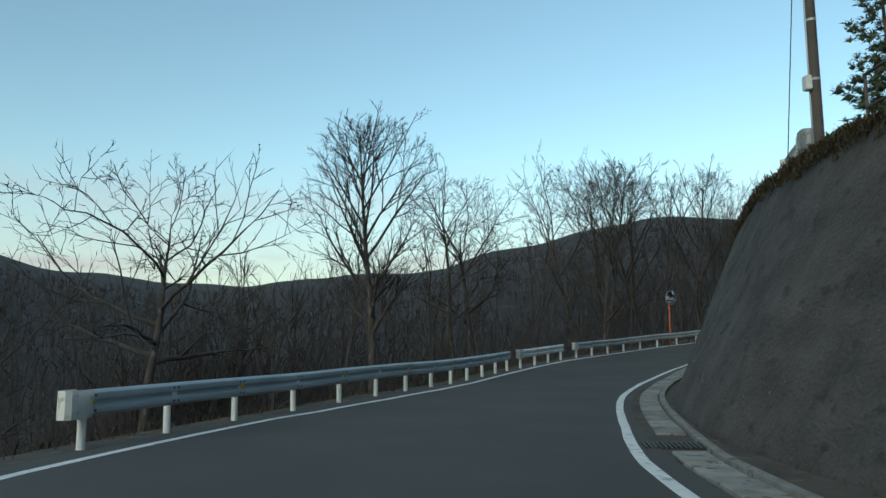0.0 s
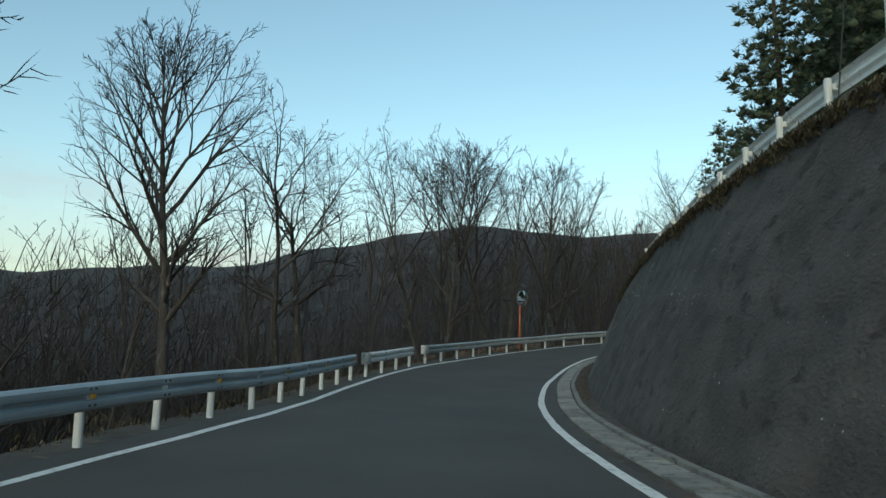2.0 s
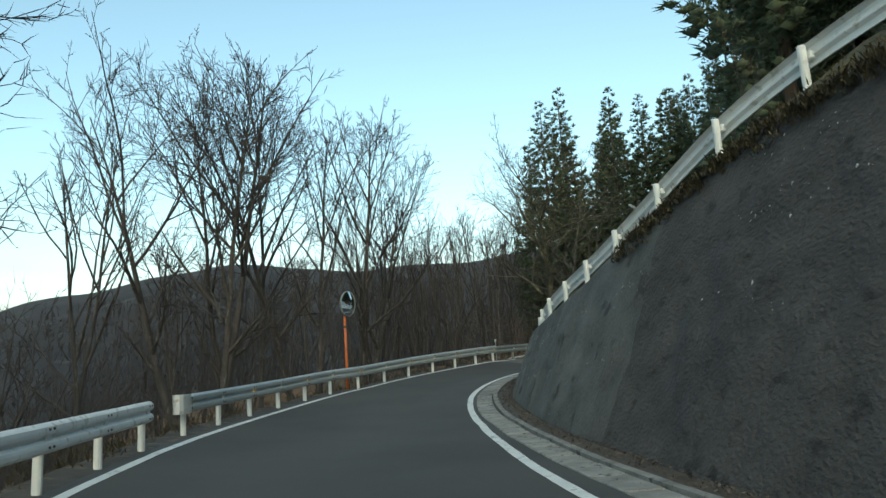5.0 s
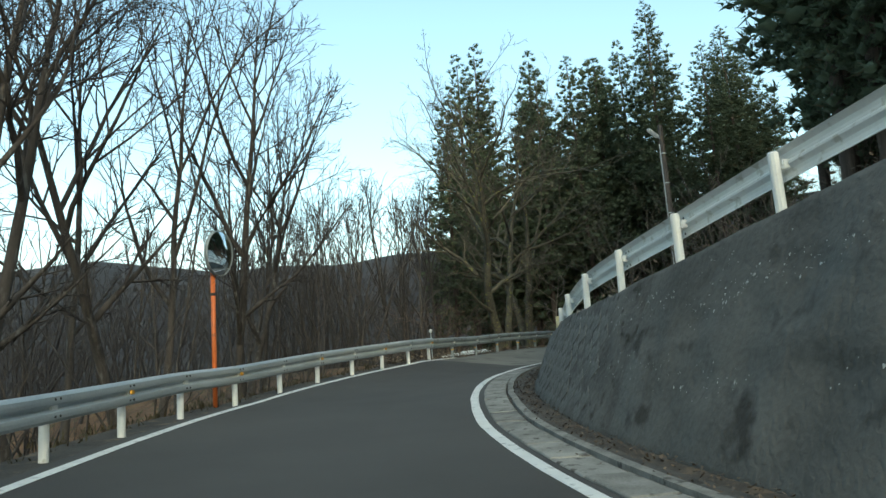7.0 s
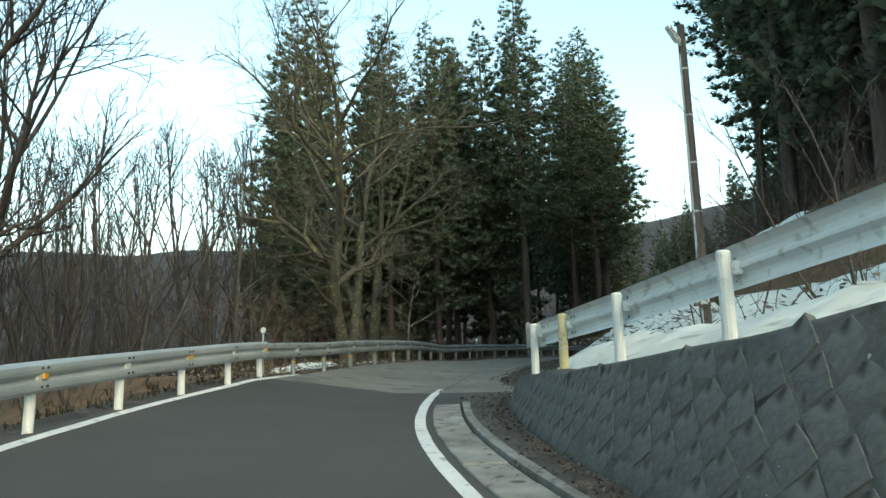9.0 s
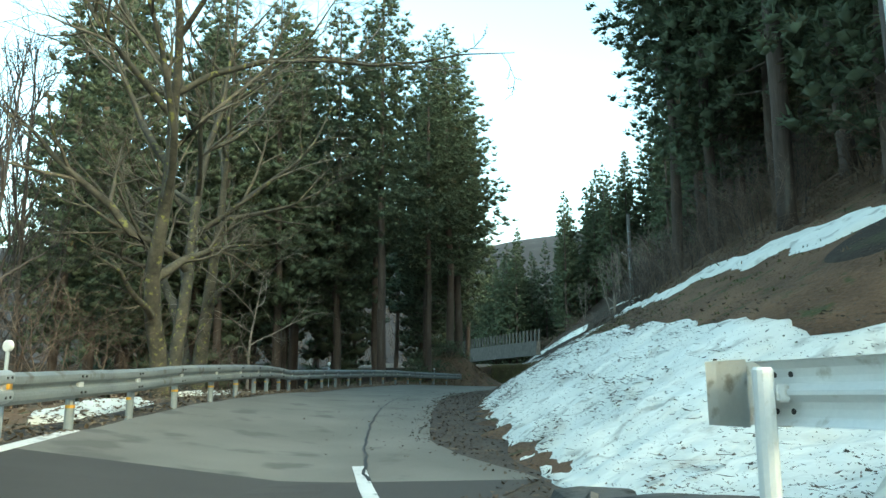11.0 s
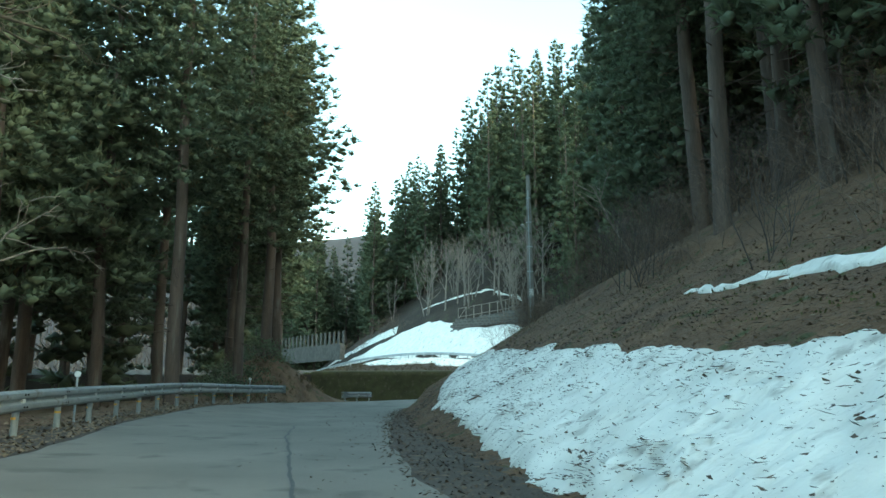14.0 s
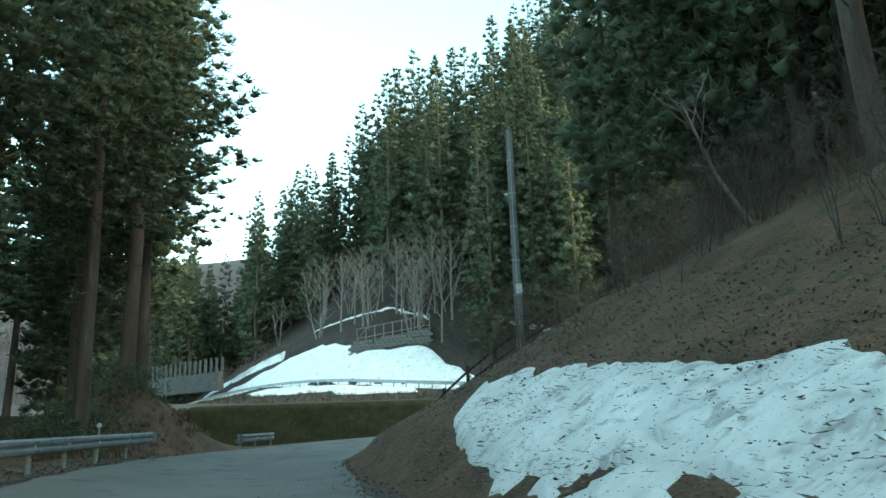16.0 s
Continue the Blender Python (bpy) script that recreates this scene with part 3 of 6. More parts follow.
def guardrail(label, posts, side, beam_mat, post_me, term_a=True, term_b=True, height=0.6, ends=0.1, bay=2, reflectors=True, term_me=None, rear=False, bands=False, bolts=True):
    """posts: places of the post feet in order; side: +1 if the beam's face looks to the left of that order, -1 to the right."""
    rail = thing("guardrail", posts[0], label, "guardrail", "guardrails")
    o = posts[0]
    P = np.array([tuple(p - o) for p in posts])
    tang = np.gradient(P, axis=0) if len(P) > 1 else P

    def at(u):
        """Point and face normal at post number u (extrapolated past the ends)."""
        i = min(max(int(math.floor(u)), 0), len(P) - 2)
        f = u - i
        if 0 <= f <= 1:
            a, b, m0, m1 = P[i], P[i + 1], tang[i], tang[i + 1]
            q = (2 * f ** 3 - 3 * f * f + 1) * a + (f ** 3 - 2 * f * f + f) * m0 + (-2 * f ** 3 + 3 * f * f) * b + (f ** 3 - f * f) * m1
            t = tang[i] * (1 - f) + tang[i + 1] * f
        else:
            q, t = P[i] + (P[i + 1] - P[i]) * f, P[i + 1] - P[i]
        t = Vector(t)
        nrm = Vector((-t.y, t.x, 0)).normalized() * side
        return Vector(q), nrm, t
    back = 0.07
    for i in range(len(P)):
        q, nrm, t = at(i)
        ob = part("post", post_me if not (rear and i == len(P) - 2) else POST_RUSTY, None, rail)
        ob.location = q
        ob.rotation_euler = (random.uniform(-.02, .02), random.uniform(-.02, .02), random.uniform(0, 6))
        if bands:
            bd = part("band", BAND_ME, None, rail, "yellow reflective band")
            bd.location = q
        br = part("bracket", BRACKET_ME, None, rail)
        ang = math.atan2(nrm.y, nrm.x)
        br.matrix_local = Matrix.Translation(q + nrm * 0.075 + Vector((0, 0, height))) @ Matrix.Rotation(ang, 4, 'Z')
        for dz in (-0.1, 0.1) if bolts else ():
            for dy in (-0.06, 0.06):
                bo = part("bolt", BOLT_ME, None, rail)
                bo.matrix_local = Matrix.Translation(q + nrm * (back + 0.085) + t.normalized() * dy + Vector((0, 0, height + dz))) @ Matrix.Rotation(ang, 4, 'Z')
        if reflectors and i % 2 == 0:
            rf = part("reflector", REFLECT_ME, None, rail, "small amber reflector plate")
            rf.matrix_local = Matrix.Translation(q + nrm * (back + 0.09) + Vector((0, 0, height + 0.01))) @ Matrix.Rotation(ang, 4, 'Z')
    u, last, odd = -ends / 2.0, len(P) - 1 + ends / 2.0, 0
    while u < last - 0.01:
        v = min(u + bay, last)
        if last - v < 0.4:
            v = last
        us = np.linspace(u - 0.03, v + 0.03, 11)
        pts, nrms = [], []
        for w in us:
            q, nrm, t = at(w)
            pts.append(q + nrm * back + Vector((0, 0, height)))
            nrms.append(nrm)
        part("beam", beam_mesh("beam", pts, nrms, beam_mat, 0.006 * odd), beam_mat, rail)
        odd = 1 - odd
        u = v
    for flag, w, sgn in ((term_a, -ends / 2.0, -1), (term_b, len(P) - 1 + ends / 2.0, 1)):
        if flag:
            q, nrm, t = at(w)
            t = Vector((t.x, t.y, t.z)).normalized() * sgn
            ob = part("terminal", term_me or TERM_ME, None, rail, "rounded rail end cap")
            z = Vector((0, 0, 1))
            m = Matrix((t, nrm, z)).transposed().to_4x4()
            ob.matrix_local = Matrix.Translation(q + nrm * (back + 0.02) + Vector((0, 0, height)) - t * 0.08) @ m
    return rail


def foots(a, b, n, f, up=0.0):
    return [on(a + (b - a) * i / (n - 1), f(a + (b - a) * i / (n - 1)), up) for i in range(n)]


rail_a = guardrail("long galvanised guardrail with white posts along the valley side", [on(s, rail_d(s), -0.02) for s in (9.9, 11.65, 13.45, 15.35, 17.15, 18.85, 20.4, 21.85, 23.5, 25.2, 27.0, 28.7, 30.25)], -1, GALV, POST_ME, True, False)
rail_b = guardrail("short white guardrail section between two gaps", foots(31.9, 37.35, 4, rail_d, -0.02), -1, WHITE, POST_ME, True, False, reflectors=False)
rail_c = guardrail("galvanised guardrail on white posts round the bend", foots(39.6, 61.9, 13, rail_d, -0.02), -1, GALV, POST_ME, True, False)
rail_d_ob = guardrail("weathered grey guardrail on grey posts before the cedars", foots(63.8, 103.9, 21, rail_d, -0.02), -1, GALV_OLD, POST_GREY, False, True, ends=1.8, term_me=TERM_GREY, reflectors=False, bands=True)


def wall_top(s):
    return foot(s) - BATTER * wall_h(s) - float(np.interp(s, [51, 53.7, 57.5], [0.36, 0.33, 0.14])) - 0.37 * float(step(np.array(36.0 - s), 0, 6))


rail_up = guardrail("white guardrail on the wall top, seen from its back", [on(s, wall_top(s), wall_h(s) + float(berm(s))) for s in [57.4, 55.55, 53.6] + [51.45 - 2.05 * i for i in range(18)]][::-1], -1, WHITE, POST_ME, True, True, reflectors=False, rear=True)


# ---- trees ----
def frame_dir(d):
    u = d.orthogonal().normalized()
    return u, d.cross(u)


def grow_tree(seed, height=10.0, trunk_r=0.16, fork=0.3, wide=3.2, top=(0.6, 0.45), limbs=12, rise=0.9, kids=(6, 5, 3), stems=1, splay=0.2, lean=(0, 0), fine=0.006, bend=0.07, up=0.07, angle=0.62, mast=0.95, zig=0.0, droop=0.0, ends=2):
    """Branches of a bare tree as (level, points, radii): limbs fill the crown's outline and fork again and again."""
    rng = random.Random(seed)
    out = []
    a, b = top
    peak = (a / (a + b)) ** a * (b / (a + b)) ** b

    def outline(f):
        f = min(max(f, 0.03), 0.97)
        return wide * f ** a * (1 - f) ** b / peak

    def shoot(p, d, length, r0, r1, n, curl, lift):
        pts, rad = [p.copy()], [r0]
        u, v = frame_dir(d)
        w = u * math.cos(length * 37) + v * math.sin(length * 37)
        for i in range(n):
            d = d + Vector((rng.gauss(0, curl), rng.gauss(0, curl), rng.gauss(0, curl) + lift)) + w * (zig * (1 if i % 2 else -1))
            d.normalize()
            p = p + d * (length / n) * rng.uniform(0.8, 1.2)
            pts.append(p.copy())
            rad.append(r0 + (r1 - r0) * ((i + 1) / n) ** 1.15)
        return pts, rad

    def at(pts, rad, g):
        x = min(g * (len(pts) - 1), len(pts) - 1.001)
        i = int(x)
        return pts[i].lerp(pts[i + 1], x - i), rad[i] + (rad[i + 1] - rad[i]) * (x - i), (pts[i + 1] - pts[i]).normalized()

    def split(pts, rad, length, level):
        """Side shoots of one branch, thinner and shorter towards its tip."""
        if level > len(kids):
            return
        n = kids[level - 1]
        turn = rng.uniform(0, 6.283)
        for k in range(n):
            g = 0.22 + 0.78 * (k + rng.random()) / n
            p, r, d = at(pts, rad, g)
            u, v = frame_dir(d)
            turn += 2.4 + rng.uniform(-0.5, 0.5)
            tilt = angle * rng.uniform(0.65, 1.25)
            e = d * math.cos(tilt) + (u * math.cos(turn) + v * math.sin(turn)) * math.sin(tilt)
            ln = length * (0.66 - 0.36 * g) * rng.uniform(0.75, 1.25)
            tip = p + e * ln
            ft = (tip.z / height - fork) / (1 - fork)
            if ft > 0.99 or math.hypot(tip.x - lean[0] * ft, tip.y - lean[1] * ft) > outline(ft) * 1.08 + 0.3:
                ln *= 0.5
            r0 = max(min(r * 0.7, 0.024 * ln + fine), fine)
            last = level == len(kids)
            q, rr = shoot(p, e, ln, r0, fine * (0.35 if last else 0.7), ends if last else (4 if level == 1 else 3), bend * 1.2, up - droop * (1 - g))
            out.append((min(level + 1, 4), q, rr))
            split(q, rr, ln, level + 1)

    for k in range(stems):
        w = 6.2832 * k / stems + rng.random()
        foot_at = Vector((math.cos(w), math.sin(w), 0)) * (0.24 if stems > 1 else 0) + Vector((0, 0, -0.4))
        lean_k = splay * rng.uniform(0.6, 1.2) if stems > 1 else 0
        d = Vector((math.cos(w) * lean_k + lean[0] / height, math.sin(w) * lean_k + lean[1] / height, 1)).normalized()
        tall = height * mast * (rng.uniform(0.85, 1.0) if k else 1.0)
        pts, rad = shoot(foot_at, d, tall + 0.4, trunk_r * (1.0 if stems == 1 else rng.uniform(0.7, 1.0)), fine * 1.5, 14, bend * 0.5, 0.012)
        out.append((0, pts, rad))
        for m in range(limbs):
            f = (m + rng.random()) / limbs
            g = fork + (0.99 - fork) * f
            p, r, d0 = at(pts, rad, g)
            az = m * 2.4 + rng.uniform(-0.5, 0.5) + w
            el = min(rise * rng.uniform(0.75, 1.2) + 0.35 * f, 1.4)
            e = Vector((math.cos(az) * math.cos(el), math.sin(az) * math.cos(el), math.sin(el)))
            ln = outline(f + 0.25 * (1 - f) * math.sin(el)) / max(math.cos(el), 0.3)
            ln = min(max(ln, 0.12 * height * (1 - f) + 0.5), (height - p.z) / max(math.sin(el), 0.25) * 0.95 + 0.3) * rng.uniform(0.8, 1.1)
            r0 = max(min(r * 0.75, 0.03 * ln + fine), fine * 1.6)
            q, rr = shoot(p, e, ln, r0, fine, 7, bend, up * 0.7 - droop)
            out.append((1, q, rr))
            split(q, rr, ln, 1)
        split(pts[-5:], rad[-5:], (tall + 0.4) * 0.3, 1)
    return out


def grow_shrub(seed, height=10.0, trunk_r=0.16, fork=0.3, spread=0.8, up=0.35, wiggle=0.1, limbs=10, kids=(7, 6, 4), stems=1, reach=0.45, fine=0.0055):
    """Branches of a shrub as (level, points, radii)."""
    rng = random.Random(seed)
    out = []

    def branch(p, d, length, r, level):
        last = level > len(kids)
        n = 1 if last else (6, 4, 3, 2, 2)[level]
        pts, rad = [p.copy()], [r]
        for i in range(n):
            d = d + Vector((rng.gauss(0, wiggle), rng.gauss(0, wiggle), rng.gauss(0, wiggle) + up * (0.3 if level else 0.05)))
            d.normalize()
            p = p + d * (length / n)
            pts.append(p.copy())
            rad.append(max(r * (1 - 0.8 * (i + 1) / n), fine * 0.7))
        out.append((level, pts, rad))
        if last:
            return
        count = limbs if level == 0 else kids[level - 1]
        for k in range(count):
            f = (fork + (1 - fork) * (k + rng.random()) / count) if level == 0 else (0.25 + 0.75 * (k + rng.random()) / count)
            i = min(int(f * n), n - 1)
            g = f * n - i
            base = pts[i].lerp(pts[i + 1], g)
            dd = (pts[i + 1] - pts[i]).normalized()
            u, v = frame_dir(dd)
            a = rng.uniform(0, 6.283) if level else k * 2.4 + rng.uniform(-0.4, 0.4)
            tilt = spread * rng.uniform(0.65, 1.15) * (1.0 if level == 0 else 0.85)
            nd = dd * math.cos(tilt) + (u * math.cos(a) + v * math.sin(a)) * math.sin(tilt)
            rr = (rad[i] * (1 - g) + rad[i + 1] * g) * rng.uniform(0.5, 0.7)
            ln = (height * reach * (1.2 - 0.75 * f) if level == 0 else length * rng.uniform(0.4, 0.62)) * rng.uniform(0.8, 1.15)
            branch(base, nd, ln, max(rr, fine), level + 1)

    for k in range(stems):
        a = 6.283 * k / stems + rng.random()
        lean = 0.0 if stems == 1 else rng.uniform(0.15, 0.5)
        d = Vector((math.cos(a) * lean, math.sin(a) * lean, 1)).normalized()
        branch(Vector((math.cos(a), math.sin(a), 0)) * (0.25 if stems > 1 else 0) + Vector((0, 0, -0.4)), d, height * rng.uniform(0.85, 1.0), trunk_r * rng.uniform(0.8, 1.0), 0)
    return out


def branches_mesh(name, branches, material, sides=(8, 5, 3, 3, 3, 3)):
    verts, faces = [], []
    for level, pts, rad in branches:
        n = sides[level]
        base = len(verts)
        tip = len(pts) - 1 if level >= 2 else -1
        for i, p in enumerate(pts):
            if i == tip:
                verts.append(p)
                continue
            d = (pts[min(i + 1, len(pts) - 1)] - pts[max(i - 1, 0)]).normalized()
            u, v = frame_dir(d)
            r = rad[i] * (1.35 if level == 0 and i == 0 else 1)
            verts += [p + r * (math.cos(6.2832 * k / n) * u + math.sin(6.2832 * k / n) * v) for k in range(n)]
        for i in range(len(pts) - 1):
            a = base + i * n
            if i + 1 == tip:
                faces += [(a + k, a + (k + 1) % n, a + n) for k in range(n)]
            else:
                faces += [(a + k, a + (k + 1) % n, a + n + (k + 1) % n, a + n + k) for k in range(n)]
    return mesh(name, verts, faces, material, True)


def bare_tree(place, seed, label, group="bare trees", bark=BARK, twig=TWIG, category="tree", **kw):
    b = grow_tree(seed, **kw) if category == "tree" else grow_shrub(seed, **kw)
    t = thing("bare_tree" if category == "tree" else "shrub", place, label, category, group)
    sides = (8, 5, 3, 3, 3, 3) if category == "tree" else (4, 3, 3, 3, 3, 3)
    part("trunk", branches_mesh("trunk", [x for x in b if x[0] < 2], bark, sides), bark, t)
    part("crown", branches_mesh("crown", [x for x in b if x[0] >= 2], twig), twig, t)
    return t


def put(x, y, sink=0.1):
    return Vector((x, y, ground_z(x, y) - sink))


OCT = [(1, 0, 0), (0, 1, 0), (-1, 0, 0), (0, -1, 0), (0, 0, 1), (0, 0, -1)]
OCT_F = [(k, (k + 1) % 4, 4) for k in range(4)] + [((k + 1) % 4, k, 5) for k in range(4)]


def cedar_meshes(seed, height=22.0, base=0.28, radius=3.2, boughs=150, size=0.5, blades=24, dead=14, heart=0.45):
    """Trunk and crown meshes of a Japanese cedar: boughs carrying rounded tufts, each a dense heart bristling with pointed sprays."""
    rng = random.Random(seed)
    nr = np.random.RandomState(seed)
    bm = bmesh.new()
    tube(bm, [(0, 0, -0.5), (0, 0, 0.3), (rng.uniform(-0.07, 0.07), rng.uniform(-0.07, 0.07), height * 0.12), (rng.uniform(-0.14, 0.14), rng.uniform(-0.14, 0.14), height * 0.24), (rng.uniform(-0.1, 0.1), rng.uniform(-0.1, 0.1), height * 0.42), (0, 0, height * 0.97)], [0.34, 0.23, 0.215, 0.195, 0.155, 0.03], 10)
    for _ in range(dead):
        z, a = rng.uniform(0.1, base + 0.12) * height, rng.uniform(0, 6.28)
        e = Vector((math.cos(a), math.sin(a), rng.uniform(-0.35, 0.1)))
        tube(bm, [(0, 0, z), tuple(Vector((0, 0, z)) + e * 0.6), tuple(Vector((0, 0, z + 0.15)) + e * rng.uniform(0.7, 1.6))], [0.022, 0.014, 0.005], 4, False)
    trunk = bpy.data.meshes.new("trunk")
    bm.to_mesh(trunk)
    bm.free()
    trunk.polygons.foreach_set("use_smooth", [True] * len(trunk.polygons))
    trunk.materials.append(CEDARBARK)
    C, O, R = [], [], []
    tier, a0 = 1.0, 0.0
    for i in range(boughs):
        f = ((i + rng.random()) / boughs) ** 0.92
        z = height * (base + (1 - base) * f)
        if i % 6 == 0:
            tier = rng.uniform(0.78, 1.1)
        a0 += 2.4 + rng.uniform(-0.4, 0.4)
        reach = radius * (1 - f) ** 0.72 * (0.62 + 0.38 * min(1, f * 5)) * rng.uniform(0.72, 1.12) * tier * (1 + 0.12 * math.sin(a0 * 2 + seed)) + 0.1
        out = Vector((math.cos(a0), math.sin(a0), 0))
        side = Vector((-out.y, out.x, 0))
        sag = rng.uniform(-0.5, -0.15) + 0.75 * f
        n = max(1, int(reach / (size * 1.1) + 0.6))
        for t in range(n):
            g = 1.0 - 0.8 * t / max(n, 1) - 0.1 * rng.random()
            c = Vector((0, 0, z)) + out * reach * g + side * rng.gauss(0, 0.14 * reach) + Vector((0, 0, (sag * g + 0.22 * g * g) * reach + rng.gauss(0, 0.12)))
            C.append(tuple(c))
            o = Vector((c.x, c.y, 0)) / (Vector((c.x, c.y, 0)).length + 0.05)
            O.append((o.x, o.y, 0.0))
            R.append(size * rng.uniform(0.7, 1.25) * (0.45 + 0.55 * min(1, reach / (radius * 0.55))))
    C.append((0, 0, height * 0.99))
    O.append((0, 0, 1))
    R.append(size * 0.35)
    C, O, R = np.array(C), np.array(O), np.array(R)
    m = len(C)
    core, cf = np.array(OCT, float), OCT_F
    k = len(core)
    jit = nr.uniform(0.6, 1.3, (m, k, 1))
    cv = C[:, None, :] + core[None] * jit * (R[:, None, None] * heart) * np.array((1.05, 1.05, 0.75))
    cn = core[None] * 1.0 + O[:, None, :] * 0.45 + np.array((0, 0, 0.2)) + nr.normal(0, 0.25, (m, k, 3))
    F = (np.array(cf)[None] + (np.arange(m) * k)[:, None, None]).reshape(-1, 3)
    Cb, Ob, Rb = np.repeat(C, blades, 0), np.repeat(O, blades, 0), np.repeat(R, blades)[:, None]
    e = nr.normal(0, 1, (len(Cb), 3))
    e /= np.linalg.norm(e, axis=1)[:, None]
    e[:, 2] = np.where(e[:, 2] < -0.45, -e[:, 2], e[:, 2])
    d = e + Ob * 0.35 + nr.normal(0, 0.35, e.shape) + (0, 0, 0.08)
    d /= np.linalg.norm(d, axis=1)[:, None]
    w = np.cross(d, nr.normal(0, 1, e.shape))
    w /= np.linalg.norm(w, axis=1)[:, None] + 1e-6
    w = w * Rb * nr.uniform(0.065, 0.13, Rb.shape)
    q = Cb + e * Rb * nr.uniform(0.3, 0.75, Rb.shape) * (1, 1, 0.75)
    tip = q + d * Rb * nr.uniform(0.4, 0.95, Rb.shape)
    nb = e * 0.9 + Ob * 0.4 + (0, 0, 0.25) + nr.normal(0, 0.2, e.shape)
    flip = (np.einsum("ij,ij->i", np.cross(w, d), nb) < 0)[:, None]
    w = np.where(flip, -w, w)
    bv = np.stack([q - w, q + w, tip], 1).reshape(-1, 3)
    bf = np.arange(len(bv)).reshape(-1, 3) + m * k
    V = np.concatenate([cv.reshape(-1, 3), bv])
    N = np.concatenate([cn.reshape(-1, 3), np.repeat(nb, 3, 0)])
    N /= np.linalg.norm(N, axis=1)[:, None] + 1e-6
    F = np.concatenate([F, bf])
    crown = bpy.data.meshes.new("crown")
    crown.from_pydata(V.tolist(), [], F.tolist())
    crown.materials.append(NEEDLE)
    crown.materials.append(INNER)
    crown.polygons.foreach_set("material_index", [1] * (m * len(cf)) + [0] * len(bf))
    crown.polygons.foreach_set("use_smooth", [True] * len(F))
    crown.update()
    crown.normals_split_custom_set_from_vertices(N.tolist())
    return trunk, crown


CEDARS = [cedar_meshes(11, 24, 0.17, 3.5, 205, 0.4, 19, 14, 0.58), cedar_meshes(12, 24, 0.13, 3.3, 205, 0.4, 19, 14, 0.58), cedar_meshes(13, 25, 0.25, 3.3, 190, 0.4, 19, 14, 0.58), cedar_meshes(14, 20, 0.05, 3.4, 185, 0.4, 19, 14, 0.58)]
FINE_CEDARS = [cedar_meshes(18, 24, 0.27, 3.8, 240, 0.29, 18, 18, 0.55), cedar_meshes(19, 24, 0.3, 3.7, 240, 0.29, 18, 18, 0.55), cedar_meshes(20, 25, 0.36, 3.7, 230, 0.29, 18, 18, 0.55)]
MID_CEDARS = [cedar_meshes(15, 24, 0.32, 3.6, 100, 0.7, 14, 8, 0.65), cedar_meshes(16, 22, 0.28, 3.3, 95, 0.7, 14, 8, 0.65), cedar_meshes(17, 20, 0.04, 3.3, 100, 0.7, 14, 4, 0.65)]
FAR_CEDARS = [cedar_meshes(21, 26, 0.03, 3.3, 84, 0.8, 11, 0, 0.62), cedar_meshes(22, 24, 0.02, 3.1, 80, 0.8, 11, 0, 0.62), cedar_meshes(23, 28, 0.04, 3.2, 86, 0.8, 11, 0, 0.62)]


def cedar(x, y, kind, scale=1.0, near=False, wide=1.0, rng=random.Random(5)):
    t = thing("cedar_tree", put(x, y, 0.2), "tall dark green cedar with a bare reddish lower trunk", "tree", "cedars")
    a, b = CEDARS[3] if near == "low" else (FINE_CEDARS if near == "fine" else CEDARS if near else MID_CEDARS)[kind % 3]
    part("trunk", a, CEDARBARK, t)
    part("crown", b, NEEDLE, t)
    t.rotation_euler = (rng.uniform(-.028, .028), rng.uniform(-.028, .028), rng.uniform(0, 6.28))
    t.scale = (scale * wide * rng.uniform(0.92, 1.1), scale * wide * rng.uniform(0.92, 1.1), scale * (rng.uniform(0.88, 1.1) if not near else rng.uniform(0.98, 1.03)))
    return t


# bare trees by the road that stand out one by one
bare_tree(put(-5.8, 16.1), 3, "wide angular bare tree with zigzag limbs", height=7.4, trunk_r=0.17, fork=0.46, wide=3.7, top=(0.45, 0.55), limbs=11, rise=0.35, kids=(6, 5, 3), fine=0.0085, bend=0.12, zig=0.1, up=0.06, angle=0.75, mast=0.8)
bare_tree(put(-2.5, 31.5), 8, "tall upright bare tree with a fine oval crown", height=13.9, trunk_r=0.22, fork=0.38, wide=3.0, top=(0.6, 0.5), limbs=22, rise=0.8, kids=(8, 6, 3), fine=0.009, bend=0.06, up=0.035, angle=0.58)
bare_tree(put(2.0, 37.9), 5, "bare tree forking low into crooked arching limbs", height=11.6, trunk_r=0.24, fork=0.42, wide=4.0, top=(0.6, 0.45), limbs=9, rise=0.6, kids=(7, 6, 4), fine=0.0095, up=0.03, bend=0.14, zig=0.08, angle=0.72, mast=0.75)
bare_tree(put(0.7, 33.6), 6, "dark crooked bare tree among its neighbours", height=10.2, trunk_r=0.14, fork=0.4, wide=2.6, limbs=9, kids=(6, 5, 3), rise=0.75, fine=0.009, up=0.03, bend=0.13, zig=0.06, angle=0.7)
bare_tree(put(-4.6, 22.5), 9, "small crooked bare tree behind the guardrail", height=5.4, trunk_r=0.07, fork=0.35, wide=2.0, limbs=8, kids=(4, 3, 3), rise=0.7, fine=0.006, bend=0.14, angle=0.7)
bare_tree(put(-8.2, 14.0), 10, "small crooked bare tree behind the guardrail", height=5.4, trunk_r=0.07, fork=0.35, wide=2.3, limbs=8, kids=(4, 3, 3), rise=0.6, fine=0.006, bend=0.14, angle=0.7)
